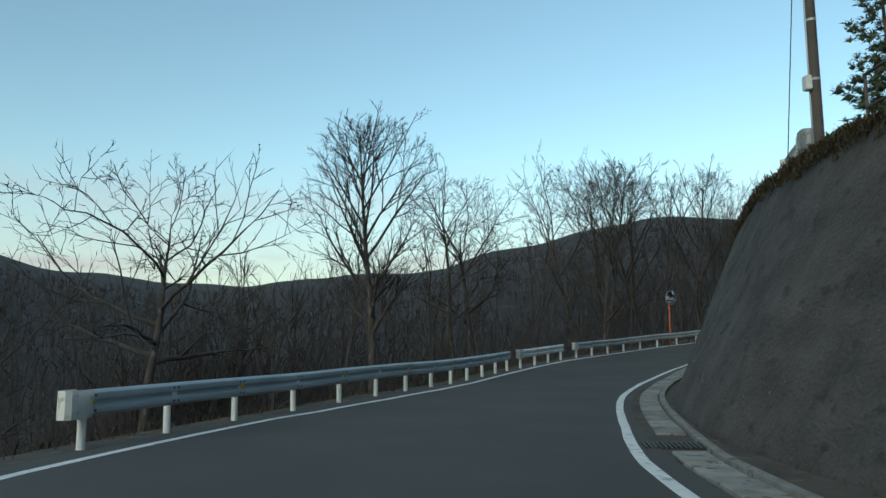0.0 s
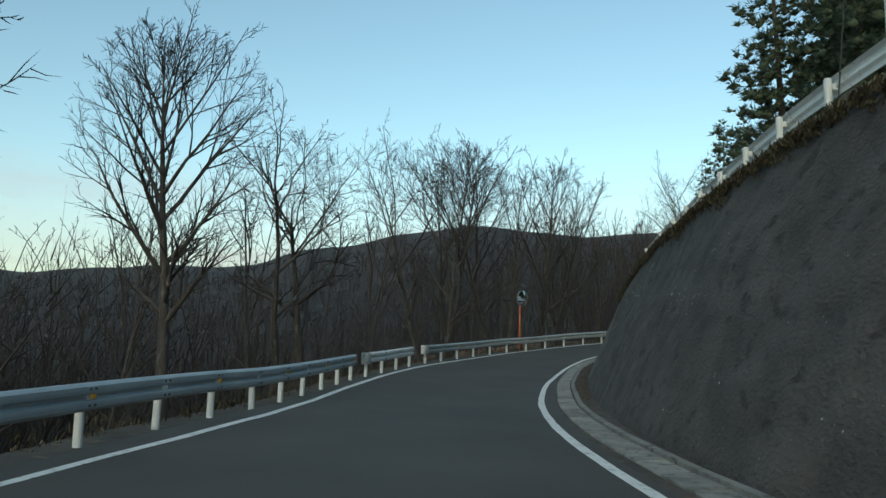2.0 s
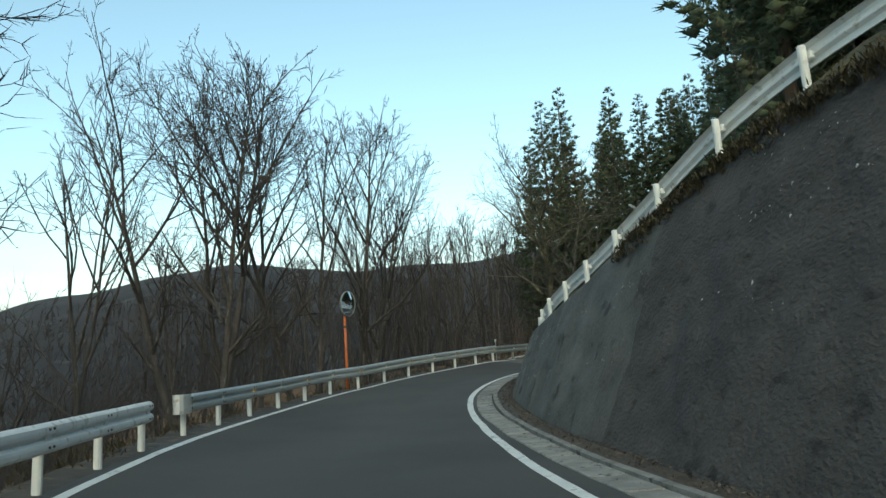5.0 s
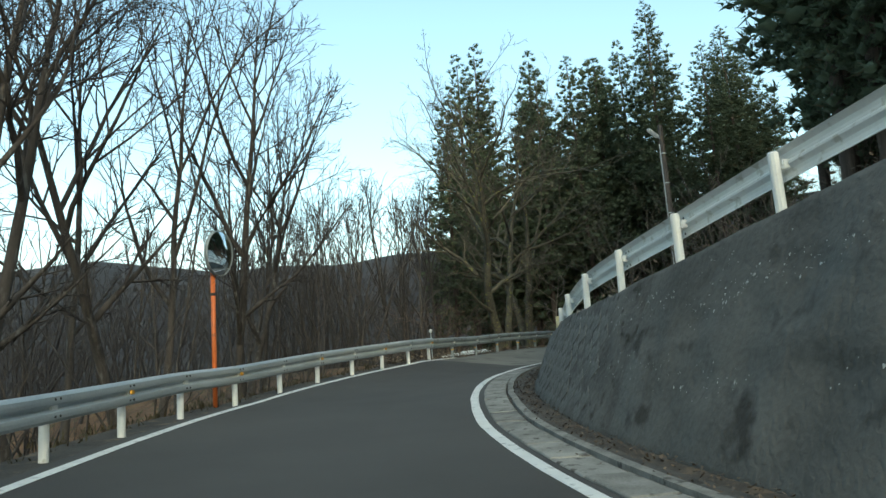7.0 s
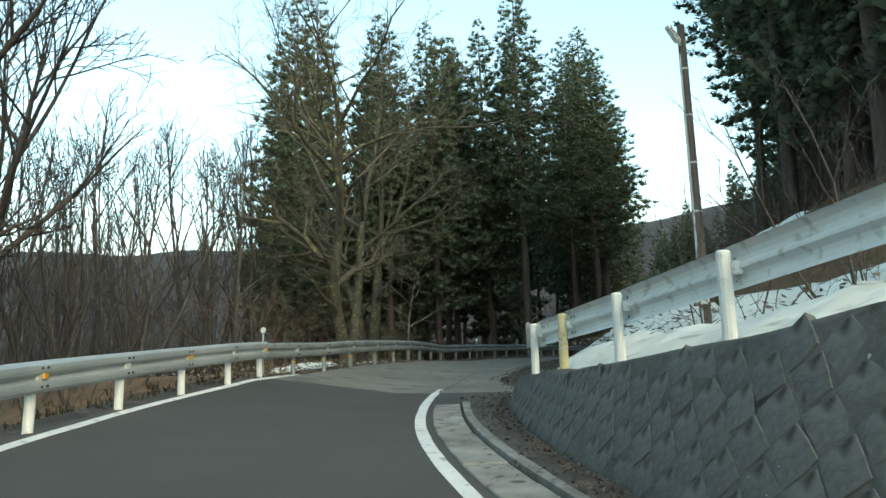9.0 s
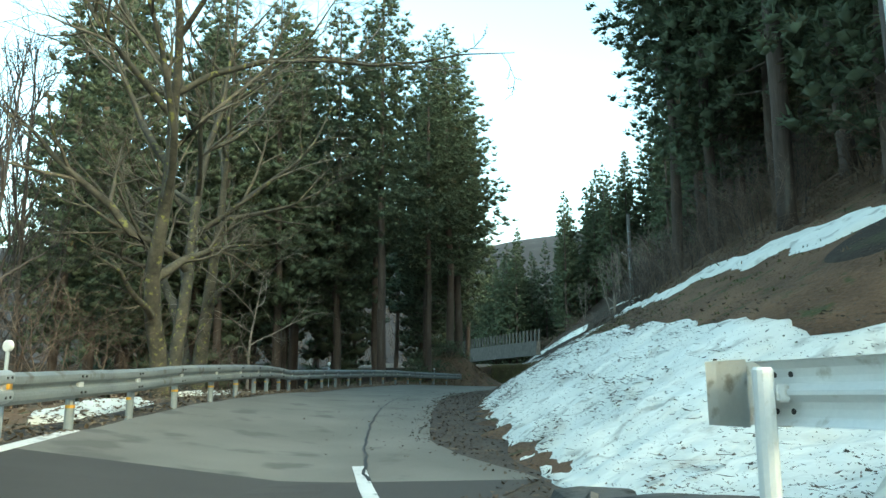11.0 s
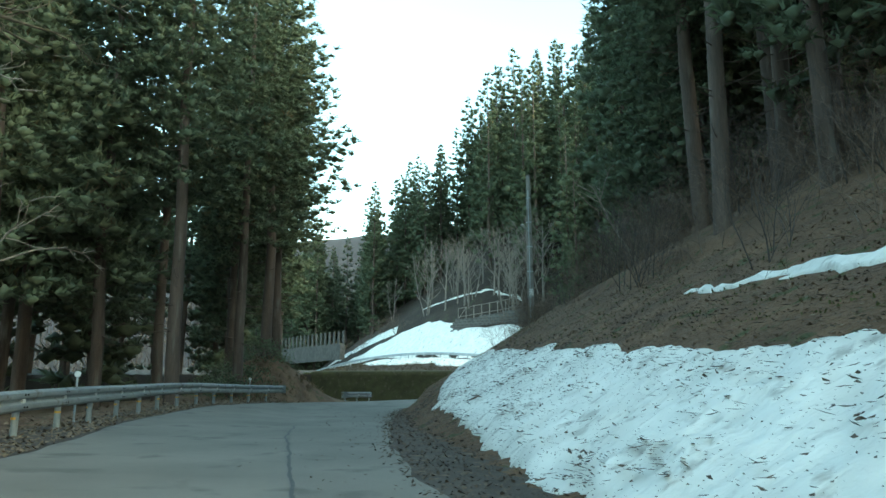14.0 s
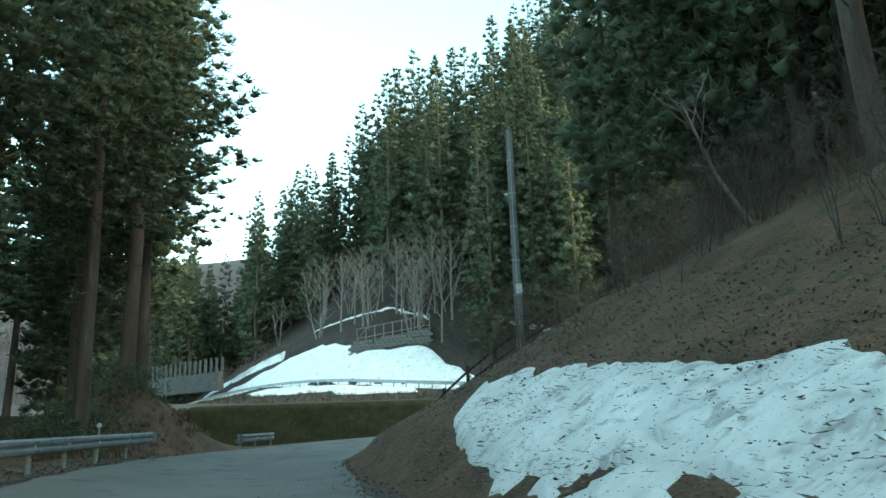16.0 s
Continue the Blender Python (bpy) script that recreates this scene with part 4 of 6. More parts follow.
bare_tree(put(10.6, 51.2), 21, "bare tree of several upright leaning stems", height=15.6, trunk_r=0.2, fork=0.3, wide=4.0, top=(0.9, 0.36), limbs=10, rise=0.85, kids=(7, 6, 4), stems=3, splay=0.3, fine=0.011, bend=0.07, up=0.03, angle=0.62)
bare_tree(put(13.8, 55.5), 22, "bare tree of several upright leaning stems", height=16.6, trunk_r=0.2, fork=0.28, wide=4.2, top=(0.9, 0.36), limbs=11, rise=0.85, kids=(7, 6, 4), stems=2, splay=0.28, fine=0.011, bend=0.07, up=0.03, angle=0.62)
bare_tree(put(15.6, 54.0), 24, "bare tree of two stems close behind the guardrail", height=14.8, trunk_r=0.18, fork=0.26, wide=3.4, top=(0.9, 0.4), limbs=10, rise=0.95, kids=(6, 4, 4), stems=2, splay=0.3, fine=0.011, bend=0.08, up=0.03, angle=0.62)
bare_tree(put(20.7, 59.1), 23, "bare tree of two leaning stems behind the guardrail", height=15.6, trunk_r=0.19, fork=0.25, wide=4.4, top=(0.8, 0.4), limbs=11, rise=0.85, kids=(7, 6, 4), stems=2, splay=0.28, lean=(1.5, -0.6), fine=0.011, bend=0.07, up=0.03, angle=0.62)
TREES = [bare_tree(put(-9.0, 33.0), 31, "slender bare tree on the valley slope", height=12.5, trunk_r=0.1, fork=0.3, wide=2.3, limbs=9, kids=(4, 3, 2), rise=0.95, fine=0.012, up=0.04, angle=0.6, ends=1),
         bare_tree(put(6.5, 48.0), 33, "slender bare tree on the valley slope", height=10.5, trunk_r=0.09, fork=0.25, wide=2.5, limbs=9, kids=(4, 3, 2), rise=0.85, fine=0.012, up=0.04, bend=0.1, angle=0.65, ends=1),
         bare_tree(put(-6.0, 41.0), 35, "slender bare tree on the valley slope", height=13.0, trunk_r=0.11, fork=0.34, wide=2.4, limbs=5, kids=(4, 3, 2), stems=2, splay=0.14, rise=0.95, fine=0.012, up=0.04, angle=0.6, ends=1)]
SHRUBS = [bare_tree(put(-4.0, 24.0), 41, "tangled bare shrub on the slope", "shrubs", BARK, TWIG, "shrub", height=3.2, trunk_r=0.025, fork=0.15, spread=0.7, up=0.3, wiggle=0.13, limbs=6, kids=(3, 2), stems=4, reach=0.5),
          bare_tree(put(1.5, 41.5), 43, "tangled bare shrub on the slope", "shrubs", BARK, TWIG, "shrub", height=4.4, trunk_r=0.035, fork=0.2, spread=0.6, up=0.35, wiggle=0.1, limbs=6, kids=(3, 2), stems=4, reach=0.4),
          bare_tree(put(60.0, 47.5), 45, "reddish brown leafless brush at the forest edge", "shrubs", BRUSH, BRUSH, "shrub", height=2.6, trunk_r=0.022, fork=0.1, spread=0.9, up=-0.12, wiggle=0.2, limbs=6, kids=(3, 2), stems=5, reach=0.62)]
rng = random.Random(77)


def scatter(model, x, y, lo, hi):
    return copy_thing(model, Matrix.Translation(put(x, y)) @ Matrix.Rotation(rng.uniform(0, 6.28), 4, 'Z') @ Matrix.Scale(rng.uniform(lo, hi), 4))


for i in range(74):
    s, off = rng.uniform(-8, 58), rng.uniform(6, 34)
    p = on(s, rail_d(s) + off)
    scatter(TREES[rng.randrange(3)], p.x, p.y, 0.7, 1.0 if s < 44 else 1.15)
for i in range(60):
    s, off = rng.uniform(-2, 62), rng.uniform(1.6, 14)
    p = on(s, rail_d(s) + off)
    scatter(SHRUBS[i % 2], p.x, p.y, 0.6, 1.1)
# thicket between the bend and the cedars
n = 0
while n < 46:
    x, y = rng.uniform(23, 50), rng.uniform(61, 92)
    if x - 14 < 0.98 * (y - 42.7):
        scatter(TREES[rng.randrange(3)], x, y, 0.75, 1.1)
        n += 1

for i in range(7):
    x, y = rng.uniform(25, 40), rng.uniform(62, 74)
    if x - 14 < 0.98 * (y - 42.7):
        scatter(SHRUBS[1], x, y, 1.5, 2.3)

bare_tree(put(35.6, 60.4), 51, "old mossy tree with several thick leaning stems", "bare trees", MOSSBARK, MOSSTWIG, height=15.0, trunk_r=0.26, fork=0.2, wide=6.0, top=(0.5, 0.5), limbs=13, rise=0.4, kids=(7, 6, 3), stems=2, splay=0.3, fine=0.0085, bend=0.13, up=0.05, angle=0.7)
bare_tree(put(40.6, 63.2), 52, "mossy leaning tree behind the grey guardrail", "bare trees", MOSSBARK, MOSSTWIG, height=13.0, trunk_r=0.26, fork=0.28, wide=4.6, top=(0.5, 0.5), limbs=9, rise=0.5, kids=(6, 5, 3), stems=2, splay=0.3, lean=(2.2, 0.3), fine=0.0085, bend=0.13, up=0.05, angle=0.7)
bare_tree(put(41.6, 61.8), 53, "pale bare sapling with long hanging branches", "bare trees", PALE, PALE, height=5.2, trunk_r=0.06, fork=0.25, wide=3.0, limbs=8, kids=(4, 3, 2), rise=0.3, fine=0.008, bend=0.16, up=0.0, droop=0.04, angle=0.7, mast=0.8)
dead = bare_tree(put(57.9, 48.2), 57, "dead pale sapling leaning out of the bank", "bare trees", PALE, PALE, height=3.3, trunk_r=0.06, fork=0.45, wide=1.7, limbs=4, kids=(3, 2), rise=0.5, fine=0.013, bend=0.1, angle=0.7)
dead.rotation_euler = (-0.5, -0.12, 0.0)
# pale twiggy undergrowth round the mossy tree
for x, y in ((33.5, 61.5), (37.5, 62.5), (43.0, 64.5), (46.5, 66.0), (49.5, 66.8), (31.5, 61.0)):
    scatter(SHRUBS[2], x, y, 1.0, 1.5)

# cedars beyond the bend, on the valley side of the road
n = 0
while n < 34:
    x, y = rng.uniform(42, 100), rng.uniform(72, 104)
    if x - 14 < 1.0 * (y - 42.7):
        continue
    cedar(x, y, n, rng.uniform(0.92, 1.08), False)
    n += 1
for x, y, k, tall in ((50.0, 74.4, 1, 24.5), (56.0, 75.0, 0, 25), (60.5, 64.9, 1, 26.5), (62.0, 68.5, 0, 25), (62.8, 72.0, 0, 25), (67.3, 68.2, 2, 25), (75.4, 65.4, 2, 26), (77.0, 68.0, 0, 26), (70.0, 65.3, 1, 25), (78.5, 65.6, 1, 26),
                      (86.6, 68.2, 2, 25), (90.4, 68.4, 2, 24), (82.0, 69.5, 0, 26), (55.0, 68.6, 0, 22), (46.0, 72.6, 1, 22), (51.5, 70.0, 2, 21), (66.0, 74.0, 0, 25), (42.0, 70.5, 1, 17)):
    cedar(x, y, k, 1.06 * tall / (24, 24, 25)[k], "fine" if 60 < x < 79 and y < 68.3 else True, 1.2 if x > 75 and y < 66 else 1.05)
# cedars on the hill behind the wall and the snow bank
for i in range(20):
    s, d = rng.uniform(26, 64), -15 - 22 * rng.random()
    p = on(s, d)
    cedar(p.x, p.y, i, rng.uniform(0.85, 1.05))
for x, y, k in ((33.0, 41.5, 0), (27.5, 37.0, 1), (36.5, 43.6, 1), (40.5, 40.5, 0), (45.0, 40.0, 1)):
    cedar(x, y, k, 0.95, "low")
for x, y, k in ((22.7, 35.2, 1), (25.2, 32.0, 1), (21.5, 30.0, 1), (25.0, 28.0, 2), (19.5, 25.5, 1), (22.5, 22.0, 2)):
    cedar(x, y, k, 0.9, "low")
for i in range(30):
    s, d = rng.uniform(62, 106), -16 - 26 * rng.random() ** 1.3
    p = on(s, d)
    cedar(p.x, p.y, i, rng.uniform(0.9, 1.1))
for i, (x, y) in enumerate([(53.5, 45.2), (48.0, 46.6), (50.5, 48.0), (46.2, 44.6), (51.3, 46.0), (53.2, 43.6), (55.7, 46.75), (62.6, 32.7), (38.6, 45.4), (58.5, 44.8)]):
    cedar(x, y, i, 1.0, "fine" if 50 < x < 57 and y > 45 else True)
for i, (s, d) in enumerate(((93.5, -14.5), (97, -15.5), (95, -18), (91, -17), (100, -15), (89, -21))):
    p = on(s, d)
    cedar(p.x, p.y, 2, 1.05, "low")
for x, y, k in ((74.0, 45.0, 1), (72.0, 42.0, 0), (77.0, 41.5, 1), (69.0, 43.0, 1), (66.5, 42.5, 2), (33.5, 42.8, 1), (38.0, 43.2, 1), (42.5, 43.2, 0)):
    cedar(x, y, k, 1.0)
# brush at the forest edge above the snow bank
for i in range(26):
    s, d = rng.uniform(58, 104), rng.uniform(-16, -10.5)
    p = on(s, d)
    scatter(SHRUBS[2 if i % 3 else 0], p.x, p.y, 0.7, 1.2)
for i in range(20):
    s = rng.uniform(8, 56)
    p = on(s, wall_top(s) - rng.uniform(1.5, 7))
    scatter(SHRUBS[i % 3], p.x, p.y, 0.6, 1.0)
for i in range(16):
    scatter(SHRUBS[2], *upper_xy(rng.uniform(34, 62), rng.uniform(3.5, 9)), 0.8, 1.4)
for i in range(96):
    p = on(rng.uniform(70, 108), rng.uniform(-14.5, -7.6))
    scatter(SHRUBS[2 if i % 5 else 0], p.x, p.y, 0.45, 1.0)
for i in range(12):
    scatter(SHRUBS[2], rng.uniform(72.5, 80), rng.uniform(64.2, 68), 0.45, 0.8)
# leafless wood behind the upper road
PALE_TREES = [bare_tree(put(*upper_xy(24, 8.5)), 71, "pale leafless tree at the edge of the snow field", "bare trees", PALE, PALE, height=11, trunk_r=0.16, fork=0.3, wide=2.6, limbs=9, kids=(4, 3, 2), rise=0.8, fine=0.016, up=0.04, angle=0.6, ends=1),
              bare_tree(put(*upper_xy(33, 8.0)), 72, "pale leafless tree at the edge of the snow field", "bare trees", PALE, PALE, height=9.5, trunk_r=0.13, fork=0.2, wide=2.6, limbs=6, kids=(4, 3, 2), stems=2, splay=0.25, rise=0.75, fine=0.016, up=0.04, angle=0.6, ends=1)]
for i in range(22):
    x, y = upper_xy(rng.uniform(10, 50), rng.uniform(6.8, 13.5))
    scatter(PALE_TREES[i % 2], x, y, 0.75, 1.15)
# forested hillside past the upper road, joined: single trees cannot be told apart
def far_forest():
    places = []
    while len(places) < 420:
        e, q = rng.uniform(-14, 132), 4 + 66 * rng.random() ** 1.3
        if q < (15 if 8 < e < 52 else 8 if e < 60 else 4):
            continue
        places.append(upper_xy(e, q))
    z = heights(np.array([p[0] for p in places]), np.array([p[1] for p in places]))[0]
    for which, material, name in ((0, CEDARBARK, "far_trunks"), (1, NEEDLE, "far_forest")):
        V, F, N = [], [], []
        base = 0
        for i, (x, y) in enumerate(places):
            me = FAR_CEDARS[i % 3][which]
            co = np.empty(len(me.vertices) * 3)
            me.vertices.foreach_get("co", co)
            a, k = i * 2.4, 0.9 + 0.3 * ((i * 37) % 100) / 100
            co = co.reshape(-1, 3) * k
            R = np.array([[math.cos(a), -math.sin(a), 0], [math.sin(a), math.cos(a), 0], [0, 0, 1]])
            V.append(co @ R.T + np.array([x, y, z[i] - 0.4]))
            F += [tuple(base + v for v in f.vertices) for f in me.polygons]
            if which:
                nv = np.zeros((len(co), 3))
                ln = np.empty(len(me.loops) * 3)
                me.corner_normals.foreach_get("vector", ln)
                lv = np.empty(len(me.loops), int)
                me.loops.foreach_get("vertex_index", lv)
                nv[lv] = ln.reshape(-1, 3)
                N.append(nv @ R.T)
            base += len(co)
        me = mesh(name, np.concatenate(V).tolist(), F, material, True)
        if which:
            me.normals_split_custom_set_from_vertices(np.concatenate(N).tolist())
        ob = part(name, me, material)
        tagged(ob, "dense dark green cedar plantation on the far hillside" if which else "trunks of the far cedar plantation", "forest", kind="stuff")


far_forest()


# leafless woods down the valley and across it
def far_woods():
    V, F = [], []
    r2 = random.Random(9)
    P = []
    while len(P) < 12000:
        a, r = r2.uniform(-62, 52), 18 + 420 * r2.random() ** 2.1
        x, y = 5 - r * math.sin(radians(a)), 15 + r * math.cos(radians(a))
        P.append((x, y))
    X, Y = np.array([p[0] for p in P]), np.array([p[1] for p in P])
    z, s, d, r = heights(X, Y)
    for i in range(len(P)):
        if d[i] < rail_d(s[i]) + 11 or (s[i] > 58 and d[i] < 26) or (X[i] > 44 and Y[i] < 44 + X[i]):
            continue
        base = Vector((X[i], Y[i], z[i] - 0.3))
        h = r2.uniform(7, 13)
        fat = 0.06 + r[i] * 0.00028
        for k in range(9):
            f = 0 if k == 0 else r2.uniform(0.2, 0.9)
            p = base + Vector((0, 0, h * f))
            e = Vector((r2.gauss(0, 0.22), r2.gauss(0, 0.22), 1)) * h if k == 0 else Vector((r2.gauss(0, 0.5), r2.gauss(0, 0.5), r2.uniform(0.5, 1.1))) * h * 0.42 * (1.1 - f)
            w = fat if k == 0 else fat * 0.5
            n = len(V)
            V += [p + Vector((w, 0, 0)), p + Vector((-w * .5, w * .87, 0)), p + Vector((-w * .5, -w * .87, 0)), p + e]
            F += [(n, n + 1, n + 3), (n + 1, n + 2, n + 3), (n + 2, n, n + 3)]
    P = [(r2.uniform(-62, 40), 110 + 800 * r2.random() ** 1.2) for _ in range(6000)]
    X, Y = np.array([5 - r * math.sin(radians(a)) for a, r in P]), np.array([15 + r * math.cos(radians(a)) for a, r in P])
    z, s, d, r = heights(X, Y)
    for i in range(len(P)):
        if d[i] < 30 or (X[i] > 44 and Y[i] < 44 + X[i]):
            continue
        base, h, fat = Vector((X[i], Y[i], z[i] - 0.5)), r2.uniform(9, 17), 0.1 + r[i] * 0.0006
        for k in range(5):
            p = base + Vector((0, 0, h * (0 if k == 0 else r2.uniform(0.25, 0.8))))
            e = Vector((r2.gauss(0, 0.15), r2.gauss(0, 0.15), 1)) * h if k == 0 else Vector((r2.gauss(0, 0.6), r2.gauss(0, 0.6), r2.uniform(0.4, 1.1))) * h * 0.4
            n = len(V)
            V += [p + Vector((fat, 0, 0)), p + Vector((-fat * .5, fat * .87, 0)), p + Vector((-fat * .5, -fat * .87, 0)), p + e]
            F += [(n, n + 1, n + 3), (n + 1, n + 2, n + 3), (n + 2, n, n + 3)]
    X, Y = np.array([r2.uniform(215, 640) for _ in range(2600)]), np.array([r2.uniform(-60, 330) for _ in range(2600)])
    z = heights(X, Y)[0]
    for i in range(len(X)):
        base = Vector((X[i], Y[i], z[i] - 0.5))
        h = r2.uniform(9, 15)
        for k in range(7):
            p = base + Vector((0, 0, h * (0 if k == 0 else r2.uniform(0.25, 0.85))))
            e = Vector((r2.gauss(0, 0.2), r2.gauss(0, 0.2), 1)) * h if k == 0 else Vector((r2.gauss(0, 0.6), r2.gauss(0, 0.6), r2.uniform(0.4, 1.1))) * h * 0.35
            w = 0.35 if k == 0 else 0.25
            n = len(V)
            V += [p + Vector((w, 0, 0)), p + Vector((-w * .5, w * .87, 0)), p + Vector((-w * .5, -w * .87, 0)), p + e]
            F += [(n, n + 1, n + 3), (n + 1, n + 2, n + 3), (n + 2, n, n + 3)]
    ob = part("valley_woods", mesh("valley_woods", V, F, TWIG), TWIG)
    tagged(ob, "leafless grey-brown woods filling the valley", "woods", kind="stuff")


far_woods()


# ---- snow ----
def snow_patch(s0, s1, lower, upper, label, thick=0.11, ds=0.25, cols=26, bare=None, chunk=0.0):
    n = int((s1 - s0) / ds) + 1
    pts = []
    for i in range(n):
        s = s0 + i * ds
        taper = min(1, (s - s0) / 1.2, (s1 - s) / 1.2)
        a = lower(s) + 0.16 * noise.noise((s * 0.9, 3, 0)) + 0.12 * noise.noise((s * 3.1, 5, 0))
        b = upper(s) + 0.35 * noise.noise((s * 0.7, 11, 0)) + 0.18 * noise.noise((s * 2.7, 15, 0))
        m = (a + b) / 2
        a, b = m + (a - m) * max(taper, 0.02), m + (b - m) * max(taper, 0.02)
        pts += [(on(s, a + (b - a) * k / cols), k) for k in range(cols + 1)]
    x, y = np.array([p.x for p, _ in pts]), np.array([p.y for p, _ in pts])
    z = heights(x, y)[0]
    verts = []
    for (p, k), zz in zip(pts, z):
        e = min(k, cols - k) / cols
        lift = thick * min(1, (e * 9) ** 0.6) if e > 0 else -0.08
        lift += (0.07 * noise.noise((p.x * 1.1, p.y * 0.7, 0)) + 0.09 * noise.noise((p.x * 3.4, p.y * 1.9, 0)) + 0.055 * noise.noise((p.x * 7, p.y * 5, 3)) + chunk * (abs(noise.noise((p.x * 2.6, p.y * 2.6, 4))) + (0.4 if noise.noise((p.x * 1.3, p.y * 1.3, 14)) > 0.1 else 0))) * min(1, e * 8)
        if bare and bare[0] < p.x < bare[1] and k < cols * 0.42 and noise.noise((p.x * 0.8, p.y * 1.3, 7)) > 0.02:
            lift = -0.08
        verts.append((p.x, p.y, zz + lift))
    w = cols + 1
    faces = [(i * w + k, i * w + k + 1, (i + 1) * w + k + 1, (i + 1) * w + k) for i in range(n - 1) for k in range(cols)]
    ob = part("snow_bank", mesh("snow_bank", verts, faces, SNOW, True), SNOW)
    return tagged(ob, label, "snow", kind="structure")


snow_patch(57, 94.8, ramp((57, -2.75), (60, -2.5), (64, -2.8), (68, -2.9), (72, -2.8), (76, -2.85), (80, -3.15), (84, -3.5), (88, -3.7), (92.0, -4.5), (94.8, -5.3)),
           ramp((57, -9.5), (59.5, -9.0), (61.8, -6.2), (64, -6.1), (70, -6.1), (76, -5.3), (80, -5.6), (84, -5.8), (89, -6.2), (93, -6.5), (95.5, -6.4)), "melting snow bank dotted with twigs and leaves", cols=44, ds=0.18, bare=(49.3, 53.2))
snow_patch(41, 58.2, lambda s: wall_top(s) - 0.1, ramp((41, -9), (46, -14), (54, -14), (58.2, -7)), "grimy snow heaped behind the guardrail", 0.5, ds=0.16, cols=40, chunk=0.1)
snow_patch(65.3, 69.5, lambda s: 4.9, lambda s: 3.5, "small patch of old snow under the guardrail", 0.12, cols=10)
snow_patch(75, 82, lambda s: 7.2, lambda s: 5.2, "small patch of old snow behind the guardrail", 0.12, cols=10)
snow_patch(64, 81, ramp((64, -8.3), (69, -7.5), (70.5, -7.1), (74, -6.9), (81, -7.1)), ramp((64, -9.6), (70.5, -8.4), (72, -7.75), (73.2, -7.45), (75, -7.2), (81, -7.3)), "narrow strip of old snow on the grassy slope", 0.06, bare=(30, 60))


# ---- traffic mirror ----
def traffic_mirror():
    base = on(50.6, 3.72)
    t = thing("traffic_mirror", base, "round convex road mirror on an orange pole", "traffic mirror")
    bm = bmesh.new()
    tube(bm, [(0, 0, -0.3), (0, 0, 2.95)], [0.045, 0.045], 14)
    part("pole", bm, ORANGE, t, "orange painted steel pole", True)
    m = Matrix.Translation((0.12, -0.1, 3.0)) @ Matrix.Rotation(radians(-58), 4, 'Z') @ Matrix.Rotation(radians(94), 4, 'Y')
    bm = bmesh.new()
    R, rings, seg = 0.44, 6, 32
    rows = []
    for i in range(rings + 1):
        r = R * i / rings
        z = 0.1 - 0.1 * (r / R) ** 2
        rows.append([bm.verts.new((r * math.cos(6.2832 * k / seg), r * math.sin(6.2832 * k / seg), z)) for k in range(seg)] if i else [bm.verts.new((0, 0, z))])
    for k in range(seg):
        bm.faces.new((rows[0][0], rows[1][k], rows[1][(k + 1) % seg]))
        for i in range(1, rings):
            bm.faces.new((rows[i][k], rows[i + 1][k], rows[i + 1][(k + 1) % seg], rows[i][(k + 1) % seg]))
    ob = part("mirror_glass", bm, MIRROR, t, "convex mirror surface", True)
    ob.matrix_local = m
    bm = bmesh.new()
    prof = [(0.44, 0.0), (0.455, 0.015), (0.465, -0.0), (0.46, -0.06), (0.4, -0.1), (0.2, -0.13), (0.001, -0.14)]
    rows = [[bm.verts.new((r * math.cos(6.2832 * k / seg), r * math.sin(6.2832 * k / seg), z)) for k in range(seg)] for r, z in prof]
    for a, b in zip(rows, rows[1:]):
        for k in range(seg):
            bm.faces.new((a[k], a[(k + 1) % seg], b[(k + 1) % seg], b[k]))
    ob = part("mirror_housing", bm, GALV_OLD, t, "pale grey mirror back and rim", True)
    ob.matrix_local = m
    bm = bmesh.new()
    tube(bm, [(0, 0, 2.15), (0, 0, 2.21)], [0.055, 0.055], 12)
    part("clamp", bm, BLACK, t)


traffic_mirror()


